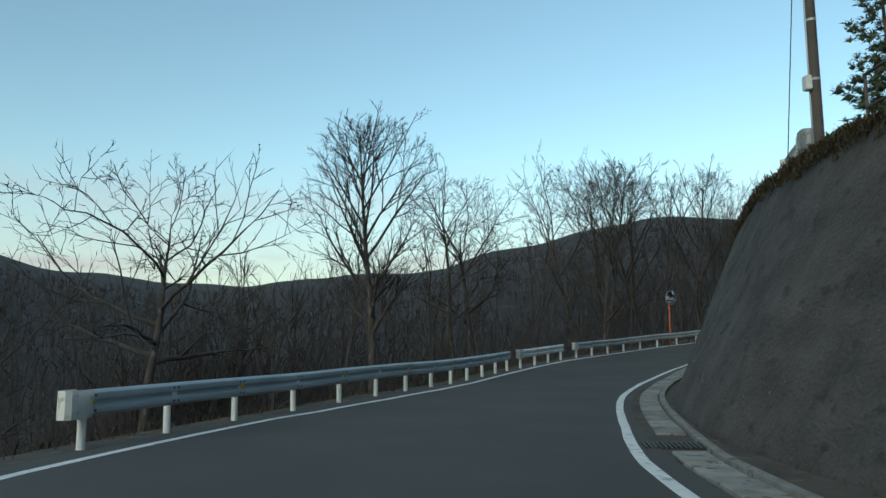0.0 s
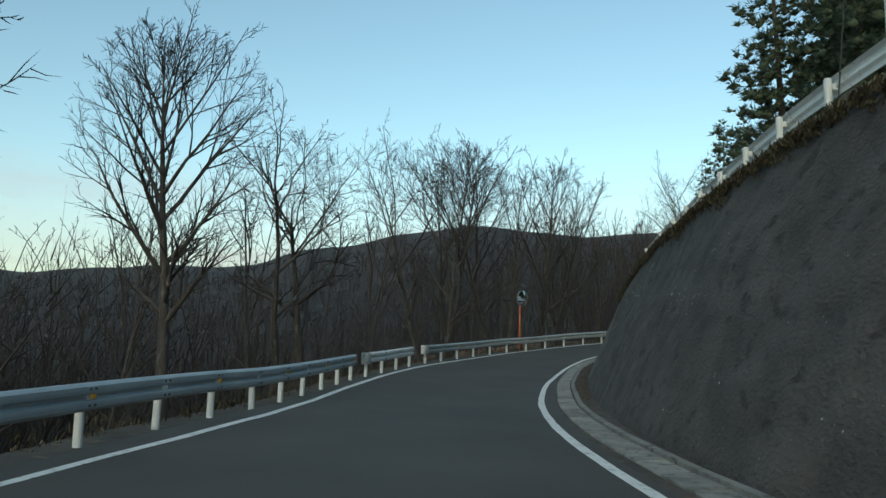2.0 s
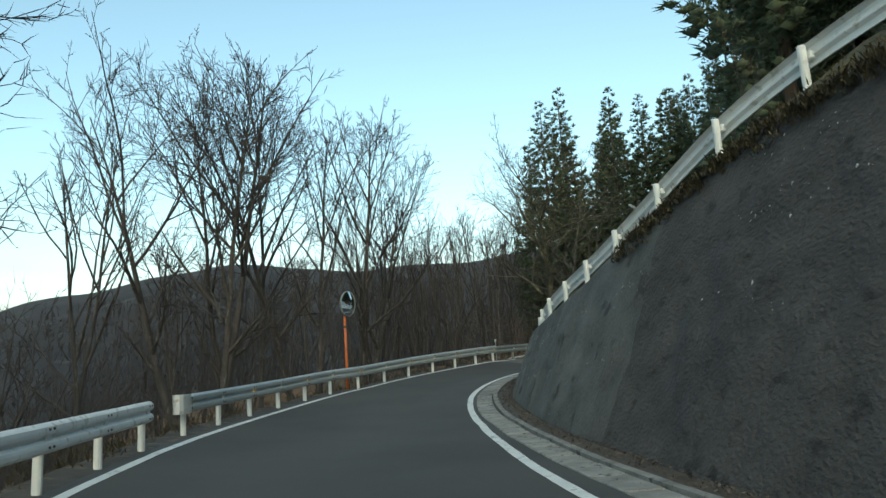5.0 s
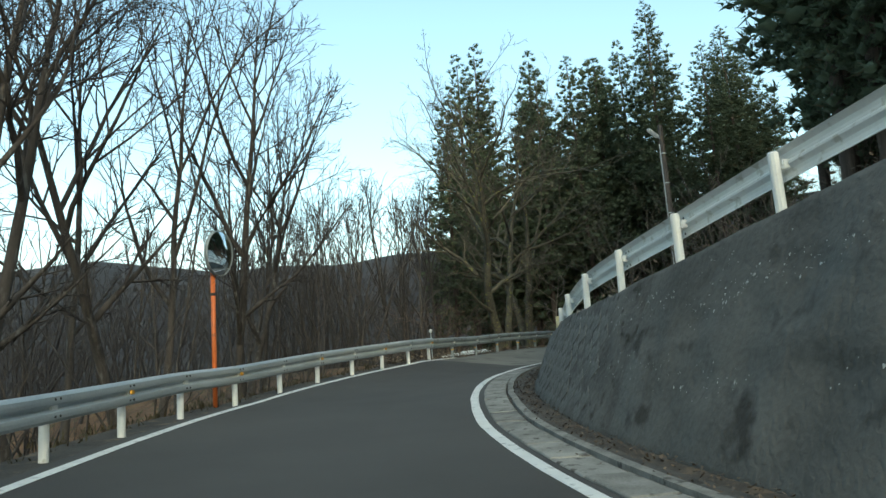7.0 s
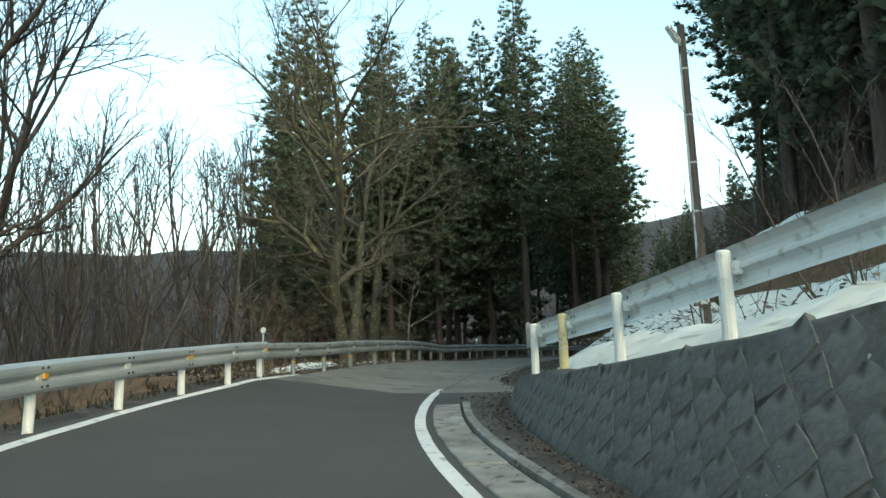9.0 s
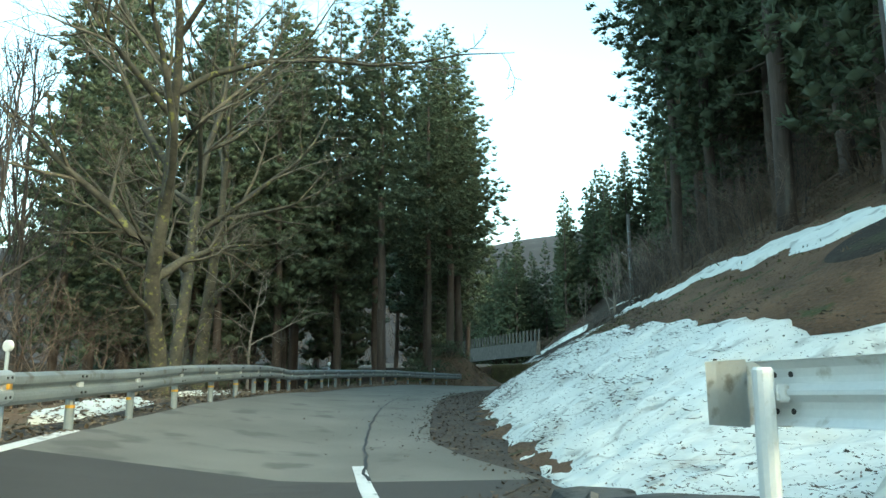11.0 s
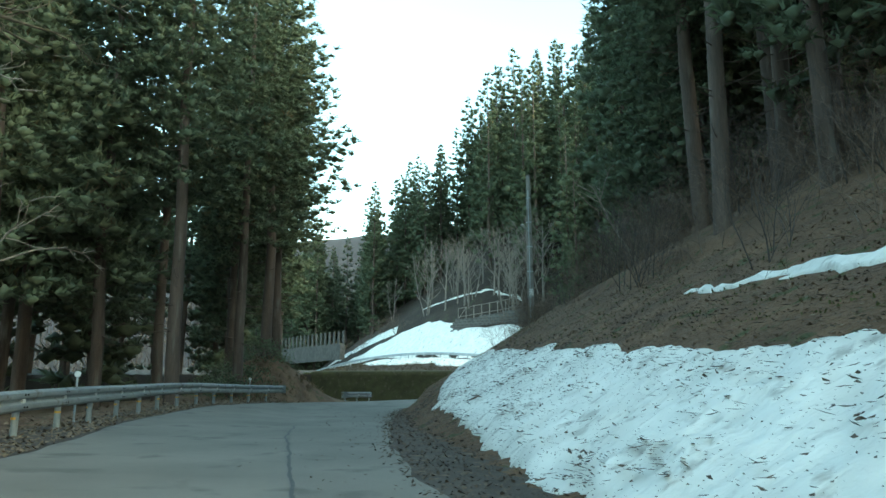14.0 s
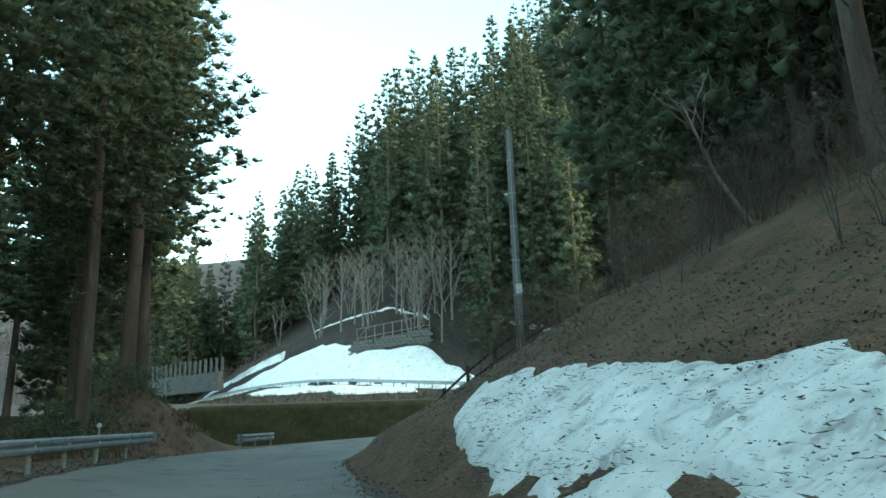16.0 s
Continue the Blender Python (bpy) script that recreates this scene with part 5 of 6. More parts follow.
# ---- poles ----
def lamp_pole(place, height, lean, r, material, lamp_h, arm, label, box_h=None):
    t = thing("lamp_pole", place, label, "utility pole", "poles")
    top = Vector((lean[0], lean[1], height))
    bm = bmesh.new()
    tube(bm, [tuple(top * (-0.6 / height)), (0, 0, 0), tuple(top * 0.5), tuple(top * 0.995), tuple(top)], [r, r, r * 0.88, r * 0.75, r * 0.6], 16)
    part("pole", bm, material, t, smooth=False)
    for k in range(5):
        f = 0.25 + 0.15 * k
        bm = bmesh.new()
        tube(bm, [tuple(top * f), tuple(top * (f + 0.006))], [r * (1.06 - 0.22 * f)] * 2, 14)
        part("band", bm, GALV, t)
    bm = bmesh.new()
    tube(bm, [tuple(top * 0.02 + Vector((-r, 0.04, 0))), tuple(top * 0.9 + Vector((-r * .8, 0.04, 0)))], [0.02, 0.02], 6)
    part("conduit", bm, GALV, t, "thin pale cable conduit")
    if lamp_h:
        p = top * (lamp_h / height)
        a = Vector((arm[0], arm[1], 0.18))
        bm = bmesh.new()
        tube(bm, [tuple(p), tuple(p + a * 0.6), tuple(p + a)], [0.025, 0.022, 0.02], 8)
        part("lamp_arm", bm, GALV, t)
        bm = bmesh.new()
        d = a.normalized()
        m = Matrix.Translation(p + a * 0.95) @ d.to_track_quat('X', 'Z').to_matrix().to_4x4()
        box(bm, (0.42, 0.13, 0.085), m, 0.025)
        part("lamp_head", bm, WHITE, t, "small white street light head")
    if box_h:
        p = top * (box_h / height)
        bm = bmesh.new()
        box(bm, (0.14, 0.2, 0.32), Matrix.Translation(p + Vector((-r - 0.06, 0, 0))), 0.015)
        part("meter_box", bm, WHITE, t, "pale switch box")
    return t


lamp_pole(Vector((27.65, 45.72, ground_z(27.65, 45.72))), 5.95, (0.03, 0.03), 0.095, DARKPOLE, 5.5, (-0.32, 0.08), "grey pole with a small lamp behind the guardrail", 0.9)
lamp_pole(Vector((67.8, 50.95, ground_z(67.8, 50.95))), 13.75 - ground_z(67.8, 50.95), (0.0, 0.0), 0.15, POLEGREY, 5.1, (-0.65, 0.35), "tall grey lamp pole at the top of the snow bank", 2.2)
lamp_pole(Vector((8.6, 15.85, ground_z(8.6, 15.85))), 9.0, (0.0, 0.0), 0.115, DARKPOLE, None, None, "brown utility pole on top of the wall", 2.2)


# ---- delineators with round white tops ----
def delineator(place, label):
    t = thing("delineator", place, label, "road marker", "delineators")
    bm = bmesh.new()
    tube(bm, [(0, 0, -0.2), (0, 0, 0.95)], [0.022, 0.022], 8)
    part("stake", bm, GALV, t)
    bm = bmesh.new()
    tube(bm, [(-0.025, 0, 1.0), (-0.02, 0, 1.0), (0.02, 0, 1.0), (0.025, 0, 1.0)], [0.05, 0.065, 0.065, 0.05], 18)
    part("reflector_disc", bm, WHITE, t, "round white reflector")


for s in (62.6, 85.6, 102.6):
    delineator(on(s, rail_d(s) + 0.22), "round white reflector on a thin stake behind the rail")


# ---- beyond the bend ----
def moss_wall():
    verts, faces, rows, cols = [], [], 8, 60
    for i in range(cols + 1):
        y = 30 + 35 * i / cols
        for k in range(rows + 1):
            z = 2.4 + (4.85 - 2.4) * k / rows
            b = 0.12 * noise.noise((y * 0.6, z, 2)) + 0.05 * noise.noise((y * 2.2, z * 2, 8))
            verts.append((86.55 + 0.06 * (z - 2.4) + b, y, z))
        verts.append((89.6, y, 5.02))
    w = rows + 2
    for i in range(cols):
        faces += [(i * w + k, (i + 1) * w + k, (i + 1) * w + k + 1, i * w + k + 1) for k in range(w - 1)]
    ob = part("wall_far", mesh("wall_far", verts, faces, MOSS, True), MOSS)
    tagged(ob, "moss-covered retaining wall behind the bend", "retaining wall", kind="structure")


moss_wall()
up_posts = [Vector((*upper_xy(-16 + 2.0 * i, 0), 0)) for i in range(38)]
for p in up_posts:
    p.z = ground_z(p.x, p.y) + 0.1
guardrail("distant guardrail of the upper road, half in snow", up_posts, 1, GALV, POST_GREY, False, False, reflectors=False, bolts=False)
guardrail("short grey guardrail at the outside of the bend", [Vector((x, y, 2.66)) for x, y in ((78.7, 61.3), (80.4, 60.8), (82.1, 60.25))], -1, GALV_OLD, POST_GREY, True, False, reflectors=False, term_me=TERM_GREY)


def field_snow(e0, e1, low, high, label, n=90, m=26, thick=0.25):
    """Snow between two offsets from the upper guardrail, ragged along both edges."""
    P = []
    for i in range(n):
        e = e0 + (e1 - e0) * i / (n - 1)
        taper = min(1, i / 5, (n - 1 - i) / 5)
        a = low(e) + 0.5 * noise.noise((e * 0.5, 3, e0)) + 0.25 * noise.noise((e * 1.9, 8, e0))
        b = high(e) + 0.7 * noise.noise((e * 0.35, 13, e0)) + 0.35 * noise.noise((e * 1.3, 18, e0))
        b = a + max(b - a, 0.05) * max(taper, 0.03)
        for k in range(m):
            v = k / (m - 1)
            x, y = upper_xy(e, a + (b - a) * v)
            P.append((x, y, min(v, 1 - v, taper * 0.1)))
    z = heights(np.array([p[0] for p in P]), np.array([p[1] for p in P]))[0]
    verts = [(p[0], p[1], zz + (thick * min(1, (p[2] * 12) ** 0.6) if p[2] > 0 else -0.3) + 0.1 * noise.noise((p[0] * .6, p[1] * .6, 0)) + 0.05 * noise.noise((p[0] * 2, p[1] * 2, 0))) for p, zz in zip(P, z)]
    faces = [(i * m + k, (i + 1) * m + k, (i + 1) * m + k + 1, i * m + k + 1) for i in range(n - 1) for k in range(m - 1)]
    ob = part("snow_field", mesh("snow_field", verts, faces, SNOW, True), SNOW)
    tagged(ob, label, "snow", kind="structure")


field_snow(2, 34, ramp((2, -1.5), (12, -4.2), (16, -3.0), (22, -5.0), (28, -5.2), (34, -3.0)), ramp((2, -0.5), (34, -0.5)), "snow hanging over the bank below the upper road", 60, 12)
field_snow(-24, 72, ramp((-24, 1.0), (72, 1.0)), ramp((-24, 2.0), (-6, 2.2), (2, 5.5), (8, 8.0), (11.5, 8.6), (20.5, 4.4), (22, 5.6), (30, 6.2), (36, 5.2), (46, 2.6), (60, 1.6), (72, 1.2)), "snow field sloping up behind the upper road")
field_snow(38, 58, ramp((38, 5.2), (58, 3.0)), ramp((38, 7.5), (46, 7.0), (58, 4.0)), "thin strip of snow on the brushy slope", 40, 8, 0.12)
field_snow(-6, 9, ramp((-6, 11), (9, 14)), ramp((-6, 11.6), (9, 14.8)), "patches of old snow under the trees", 40, 8, 0.1)
field_snow(14, 38, ramp((14, 11.5), (38, 10)), ramp((14, 11.8), (38, 10.3)), "patchy snow under the leafless wood", 60, 8, 0.1)


# ---- gutter with concrete covers, along the foot of the wall ----
gap = ramp((30, 0.42), (42, 0.17))


def gutter():
    g = thing("gutter", on(20, foot(20)), "roadside gutter with pale concrete covers", "gutter", kind="structure")
    inv = Vector(g.location)
    inner = lambda s: right_line(s) - gap(s)
    k = 0
    s = 3.0
    while s < 58.5:
        e = s + 0.97
        if 9.9 < s < 11.1:
            s += 1.0
            continue
        verts = []
        for up, inset in ((-0.1, 0), (0.012, 0), (0.022, 0.012)):
            for a, dd in ((s + inset, 0.0 - inset), (s + inset, -0.42 + inset), (e - inset, -0.42 + inset), (e - inset, 0.0 - inset)):
                verts.append(on(a, inner(a) + dd, up + 0.006 * math.sin(k * 2.1)) - inv)
        faces = [(8, 9, 10, 11)[::-1]]
        for r in (0, 4):
            faces += [(r + i, r + (i + 1) % 4, r + 4 + (i + 1) % 4, r + 4 + i) for i in range(4)]
        part("slab", mesh("slab", verts, faces, CONCRETE), CONCRETE, g)
        k += 1
        s += 1.0
    bm = bmesh.new()
    for i in range(14):
        a = on(10.6, right_line(10.6) - 0.15 - 0.055 * i * 1.1, 0.012)
        h = heading(10.6)
        box(bm, (0.55, 0.03, 0.03), Matrix.Translation(a - inv) @ Matrix.Rotation(h, 4, 'Z'))
    part("grate", bm, BLACK, g, "dark iron drain grate across the gutter")


gutter()
curb = part("curb", strip("curb", 3, 59, lambda s: right_line(s) - gap(s) - 0.46, lambda s: right_line(s) - gap(s) - 0.58, CONCRETE, 0.05, 1, 0.5, 0.15, 0.02), CONCRETE)
tagged(curb, "low worn concrete edge behind the gutter", "curb", kind="structure")
apron = part("apron", strip("apron", 38, 61, lambda s: right_line(s) - gap(s) - 0.56, lambda s: foot(s) + 0.25, MUDDY, 0.0, 2, 0.5, 0.15, 0.08), MUDDY)
tagged(apron, "stained concrete strip between gutter and wall", "apron", kind="structure")


# ---- masonry stones set into the low end of the wall ----
def stones():
    rng2 = random.Random(4)
    shapes = []
    for v in range(5):
        bm = bmesh.new()
        rim = []
        for k in range(8):
            a = 6.2832 * k / 8
            q = 1 / (abs(math.cos(a)) + abs(math.sin(a)))
            q = q * 0.85 + 0.15 * 0.8
            rim.append((math.cos(a) * q * rng2.uniform(0.92, 1.0), math.sin(a) * q * rng2.uniform(0.92, 1.0)))
        lo = [bm.verts.new((x * 0.25, y * 0.25, -0.05)) for x, y in rim]
        mid = [bm.verts.new((x * 0.247, y * 0.247, 0.017)) for x, y in rim]
        hi = [bm.verts.new((x * 0.238, y * 0.238, 0.0215 + rng2.uniform(-0.0015, 0.0015))) for x, y in rim]
        top = bm.verts.new((rng2.uniform(-0.05, 0.05), rng2.uniform(-0.05, 0.05), 0.023))
        for k in range(8):
            j = (k + 1) % 8
            bm.faces.new((lo[k], lo[j], mid[j], mid[k]))
            bm.faces.new((mid[k], mid[j], hi[j], hi[k]))
            bm.faces.new((hi[k], hi[j], top))
        me = bpy.data.meshes.new("stone")
        bm.to_mesh(me)
        bm.free()
        me.materials.append(STONE)
        shapes.append(me)
    count = 0
    for i in range(0, 80):
        for j in range(0, 17):
            s = 59.5 - 0.2 * i
            up = 0.12 + 0.2 * j + (0.2 if i % 2 else 0.0)
            if j % 2:
                continue
            h = wall_h(s)
            if s < 46.5 or rng2.random() < (0.02 if s > 49 else 0.12) or up < 0.1 or up > h - 0.1 or count >= 298:
                continue
            p = on(s, foot(s) - BATTER * up + wall_bulge(s, up, h), up)
            q1, q2 = on(s + 0.2, foot(s + 0.2) - BATTER * up + wall_bulge(s + .2, up, h), up), on(s, foot(s) - BATTER * (up + .2) + wall_bulge(s, up + .2, h), up + .2)
            ex = (q1 - p).normalized()
            ez = ex.cross((q2 - p).normalized()).normalized()
            if ez.dot(on(s, 0) - p) < 0:
                ez = -ez
            ey = ez.cross(ex)
            m = Matrix((ex, ey, ez)).transposed().to_4x4()
            ob = part("stone", shapes[rng2.randrange(5)], STONE, retaining)
            ob.matrix_local = Matrix.Translation(p - ez * rng2.uniform(0.013, 0.021)) @ m @ Matrix.Rotation(rng2.uniform(-.2, .2), 4, 'Z') @ Matrix.Diagonal((0.8 * rng2.uniform(.9, 1.06), 0.8 * rng2.uniform(.9, 1.06), 1, 1))
            count += 1


stones()


# ---- small loose stuff ----
def chips():
    r2 = random.Random(31)
    V, F = [], []
    lines = [(r2.uniform(0, 58), r2.uniform(0.25, 0.92), r2.uniform(1.5, 5.0), r2.gauss(0.0, 0.22)) for _ in range(40)] + [(r2.uniform(36, 50), r2.uniform(0.3, 0.9), r2.uniform(2, 4), r2.gauss(0.0, 0.12)) for _ in range(8)]
    for i in range(1400):
        s, v, ln, rise = lines[r2.randrange(48)]
        g = r2.random()
        s = s + ln * g
        if s > 47 and r2.random() < 0.75 or s > 59:
            continue
        h = wall_h(s)
        row = (v + r2.gauss(0, 0.02)) * h + rise * ln * g + r2.gauss(0, 0.05)
        if not 0.15 < row < h - 0.1:
            continue
        p = on(s, foot(s) - BATTER * row + wall_bulge(s, row, h) + 0.008, row)
        n = len(V)
        e = (r2.uniform(0.004, 0.01) if r2.random() < 0.86 else r2.uniform(0.012, 0.02)) * (0.55 if s < 17 else 1.1 if s < 34 else 0.9)
        tx, ty = math.cos(heading(s)), math.sin(heading(s))
        along, face, upward = Vector((tx, ty, 0)), Vector((-ty, tx, 0.4)).normalized(), Vector((ty * 0.38, -tx * 0.38, 0.92))
        for w in (along, -along, upward, -upward, face * 0.3, face * -0.3):
            V.append(p - face * 0.006 + w * e * r2.uniform(0.5, 2.0))
        F += [(n, n + 2, n + 4), (n + 2, n + 1, n + 4), (n + 1, n + 3, n + 4), (n + 3, n, n + 4), (n + 2, n, n + 5), (n + 1, n + 2, n + 5), (n + 3, n + 1, n + 5), (n, n + 3, n + 5)]
    ob = part("lime_chips", mesh("lime_chips", V, F, LIME), LIME)
    tagged(ob, "small white lime spots dotting the wall", "chips", kind="stuff")


chips()


def litter(name, label, count, place, size, material, flat=0.5, seed=1, long=1.6):
    """Loose leaves or twigs; place(rng) gives a point or None."""
    r2 = random.Random(seed)
    V, F = [], []
    for i in range(count):
        p = place(r2)
        if p is None:
            continue
        a = r2.uniform(0, 6.28)
        e = r2.uniform(0.6, 1.4) * size
        u = Vector((math.cos(a), math.sin(a), r2.gauss(0, flat))) * e * long * 0.5
        v = Vector((-math.sin(a), math.cos(a), r2.gauss(0, flat))) * e * 0.5
        n = len(V)
        V += [p - u, p + v * 0.9 - u * 0.1, p + u + Vector((0, 0, e * 0.25)), p - v + u * 0.1]
        F += [(n, n + 1, n + 2, n + 3)]
    ob = part(name, mesh(name, V, F, material), material)
    return tagged(ob, label, "litter", kind="stuff")


def foot_leaf(r2):
    s = r2.uniform(28, 60)
    return on(s, foot(s) + abs(r2.gauss(0, 0.26)) + 0.02, 0.015 + abs(r2.gauss(0, .02)))


def verge_leaf(r2):
    s = r2.uniform(60, 104)
    return on(s, r2.uniform(edge_r(s) - 1.3, edge_r(s) + 0.35 * r2.random()), 0.01 + 0.02 * r2.random())


def road_leaf(r2):
    s = r2.uniform(64, 100)
    return on(s, edge_r(s) + 0.2 + abs(r2.gauss(0, 1.0)), 0.012)


def left_leaf(r2):
    s = r2.uniform(60, 104)
    return on(s, edge_l(s) + 0.05 + abs(r2.gauss(0, 0.9)), 0.0 + 0.02 * r2.random())


litter("wall_leaves", "brown fallen leaves gathered at the wall foot", 3400, foot_leaf, 0.027, LEAF, 0.35, 3)
litter("verge_leaves", "dark wet leaves on the dirt verge", 7000, verge_leaf, 0.038, LEAF, 0.3, 5)
litter("road_leaves", "scattered leaves on the asphalt", 320, road_leaf, 0.032, LEAF, 0.2, 6)
litter("rail_leaves", "brown leaves under the grey guardrail", 7000, left_leaf, 0.05, PALELEAF, 0.3, 7)


def on_ground(name, label, count, pick, size, material, lift, seed, long, flat=0.3):
    r2 = random.Random(seed)
    pts = [pick(r2) for _ in range(count)]
    z = heights(np.array([p.x for p in pts]), np.array([p.y for p in pts]))[0]
    it = iter([Vector((p.x, p.y, zz + lift)) for p, zz in zip(pts, z)])
    return litter(name, label, count, lambda _: next(it), size, material, flat, seed + 1, long)


def snow_debris(r2, spots=[(lambda q: [(q.uniform(57, 93), q.uniform(-6.4, -3.0)) for _ in range(230)])(random.Random(2))]):
    s, d = spots[0][r2.randrange(230)]
    return on(s + r2.gauss(0, 0.3), d + r2.gauss(0, 0.1)) if r2.random() < 0.75 else on(r2.uniform(57, 93), r2.uniform(-6.4, -3.0))


on_ground("snow_twigs", "twigs and cedar sprigs lying on the snow", 2000, snow_debris, 0.036, LEAF, 0.185, 12, 4.0, 0.12)
on_ground("snow_crumbs", "fine dirt and needles speckling the snow", 13000, lambda r2: on(r2.uniform(57, 93), r2.uniform(-6.4, -2.8)), 0.014, LEAF, 0.19, 32, 2.0, 0.3)
on_ground("heap_dirt", "dirt and twigs on the snow behind the guardrail", 1400, lambda r2: (lambda s: on(s, wall_top(s) - r2.uniform(0.3, 4)))(r2.uniform(42, 58)), 0.04, LEAF, 0.56, 42, 2.5, 0.3)
on_ground("snow_leaves", "dark leaves and bark crumbs on the snow", 2200, snow_debris, 0.045, LEAF, 0.18, 22, 1.5, 0.2)
on_ground("slope_leaves", "brown leaf litter on the bank above the snow", 20000, lambda r2: on(r2.uniform(58, 106), -3.2 - 17 * r2.random() ** 1.3), 0.03, BANKLEAF, 0.012, 14, 1.6, 0.14)
on_ground("bank_leaves", "paler dry leaves strewn over the bank", 16000, lambda r2: on(r2.uniform(70, 106), -3.4 - 11 * r2.random()), 0.04, PALELEAF, 0.015, 15, 1.5, 0.2)
on_ground("valley_leaves", "brown leaf litter on the slope behind the guardrail", 7000, lambda r2: (lambda s: on(s, rail_d(s) + 0.4 + r2.random() ** 1.6 * 9))(r2.uniform(0, 62)), 0.09, LEAF, 0.02, 16, 1.6, 0.5)


def tufts(name, label, count, pick, tall, material, seed, lift=0.0, ground=False):
    r2 = random.Random(seed)
    pts = [pick(r2) for _ in range(count)]
    if ground:
        z = heights(np.array([p.x for p in pts]), np.array([p.y for p in pts]))[0]
        pts = [Vector((p.x, p.y, zz)) for p, zz in zip(pts, z)]
    V, F = [], []
    for p in pts:
        for k in range(7):
            a, h = r2.uniform(0, 6.28), tall * r2.uniform(0.4, 1.2)
            q = p + Vector((r2.gauss(0, .05), r2.gauss(0, .05), lift - 0.03))
            tip = q + Vector((math.cos(a) * h * 0.6, math.sin(a) * h * 0.6, h * r2.uniform(0.4, 0.9)))
            w = Vector((-math.sin(a), math.cos(a), 0)) * 0.012
            mid = q.lerp(tip, 0.5) + Vector((0, 0, h * 0.18))
            n = len(V)
            V += [q - w, q + w, mid + w * .8, mid - w * .8, tip]
            F += [(n, n + 1, n + 2, n + 3), (n + 3, n + 2, n + 4)]
    ob = part(name, mesh(name, V, F, material), material)
    return tagged(ob, label, "grass", kind="stuff")


def top_grass(r2):
    s, back = r2.uniform(0, 39), abs(r2.gauss(0, 0.3))
    k = min(1, max(0, (s - 8) / 5), max(0, (38 - s) / 5))
    return on(s, foot(s) - BATTER * wall_h(s) - 0.05 - back, wall_h(s) - 0.02 + 0.8 * k * min(back, 0.62))


def rail_grass(r2):
    s = r2.uniform(0, 62)
    return on(s, rail_d(s) + 0.25 + abs(r2.gauss(0, 0.5)), -0.08)


def slope_grass(r2):
    s, d = r2.uniform(58, 106), r2.uniform(-18, -5.5)
    p = on(s, d)
    return Vector((p.x, p.y, 0)) if noise.noise((p.x * 0.35, p.y * 0.35, 2)) > -0.1 else Vector((p.x + 1.2, p.y, 0))


tufts("slope_grass", "brown dead grass and fern on the bank", 220, slope_grass, 0.13, BANKGRASS, 61, ground=True)
tufts("mound_grass", "dry grass and brush on the earth mound", 2200, lambda r2: Vector((r2.uniform(68, 86), r2.uniform(62.5, 71), 0)), 0.3, BANKGRASS, 67, ground=True)
tufts("upper_bank_grass", "dead brown grass on the bank below the upper road", 2600, lambda r2: Vector((*upper_xy(r2.uniform(-20, 45), -0.6 - 9 * r2.random()), 0)), 0.5, MOSSBROWN, 69, ground=True)
tufts("wall_top_moss", "green moss along the top of the far wall", 1200, lambda r2: Vector((r2.uniform(87.9, 90.5), r2.uniform(46, 66), 0)), 0.22, MOSSGRASS, 71, ground=True)
tufts("slope_moss", "short green moss and grass on the bank", 700, lambda r2: on(r2.uniform(64, 100), -6.0 - 2.4 * r2.random() ** 1.8), 0.06, MOSSGRASS, 63, ground=True)
def fringe(r2):
    s = r2.uniform(-2, 38)
    h = wall_h(s)
    deep = abs(r2.gauss(0, 0.13)) * (1 + 1.5 * max(0, noise.noise((s * 0.5, 1, 1)))) * min(1, h / 3)
    return on(s, foot(s) - BATTER * (h - deep) + 0.05 + wall_bulge(s, h - deep, h), h - deep)


tufts("wall_moss", "brown moss and roots hanging below the wall top", 2400, fringe, 0.13, MOSSBROWN, 65)
tufts("wall_grass", "dry grass and moss hanging over the wall top", 1500, top_grass, 0.16, GRASS, 51)
tufts("verge_grass", "dry grass behind the valley guardrail", 700, rail_grass, 0.2, MOSSBROWN, 53)


# ---- crack in the old asphalt ----
def crack():
    pts = [(62, -0.75), (68.5, -0.62), (70.5, -0.57), (73, -0.46), (76.3, -0.37), (80, -0.25), (83, -0.09), (88, -0.2)]
    V, F = [], []
    n = 90
    for i in range(n):
        s = 62 + 25 * i / (n - 1)
        d = float(np.interp(s, [p[0] for p in pts], [p[1] for p in pts])) + 0.05 * noise.noise((s * 1.3, 0, 0)) + 0.02 * noise.noise((s * 6, 3, 0))
        w = 0.022 + 0.012 * noise.noise((s * 3, 9, 0))
        V += [on(s, d + w, 0.008), on(s, d - w, 0.008)]
    F = [(2 * i, 2 * i + 1, 2 * i + 3, 2 * i + 2) for i in range(n - 1)]
    ob = part("crack", mesh("crack", V, F, BLACK), BLACK, road2, "dark sealed crack along the asphalt")


crack()


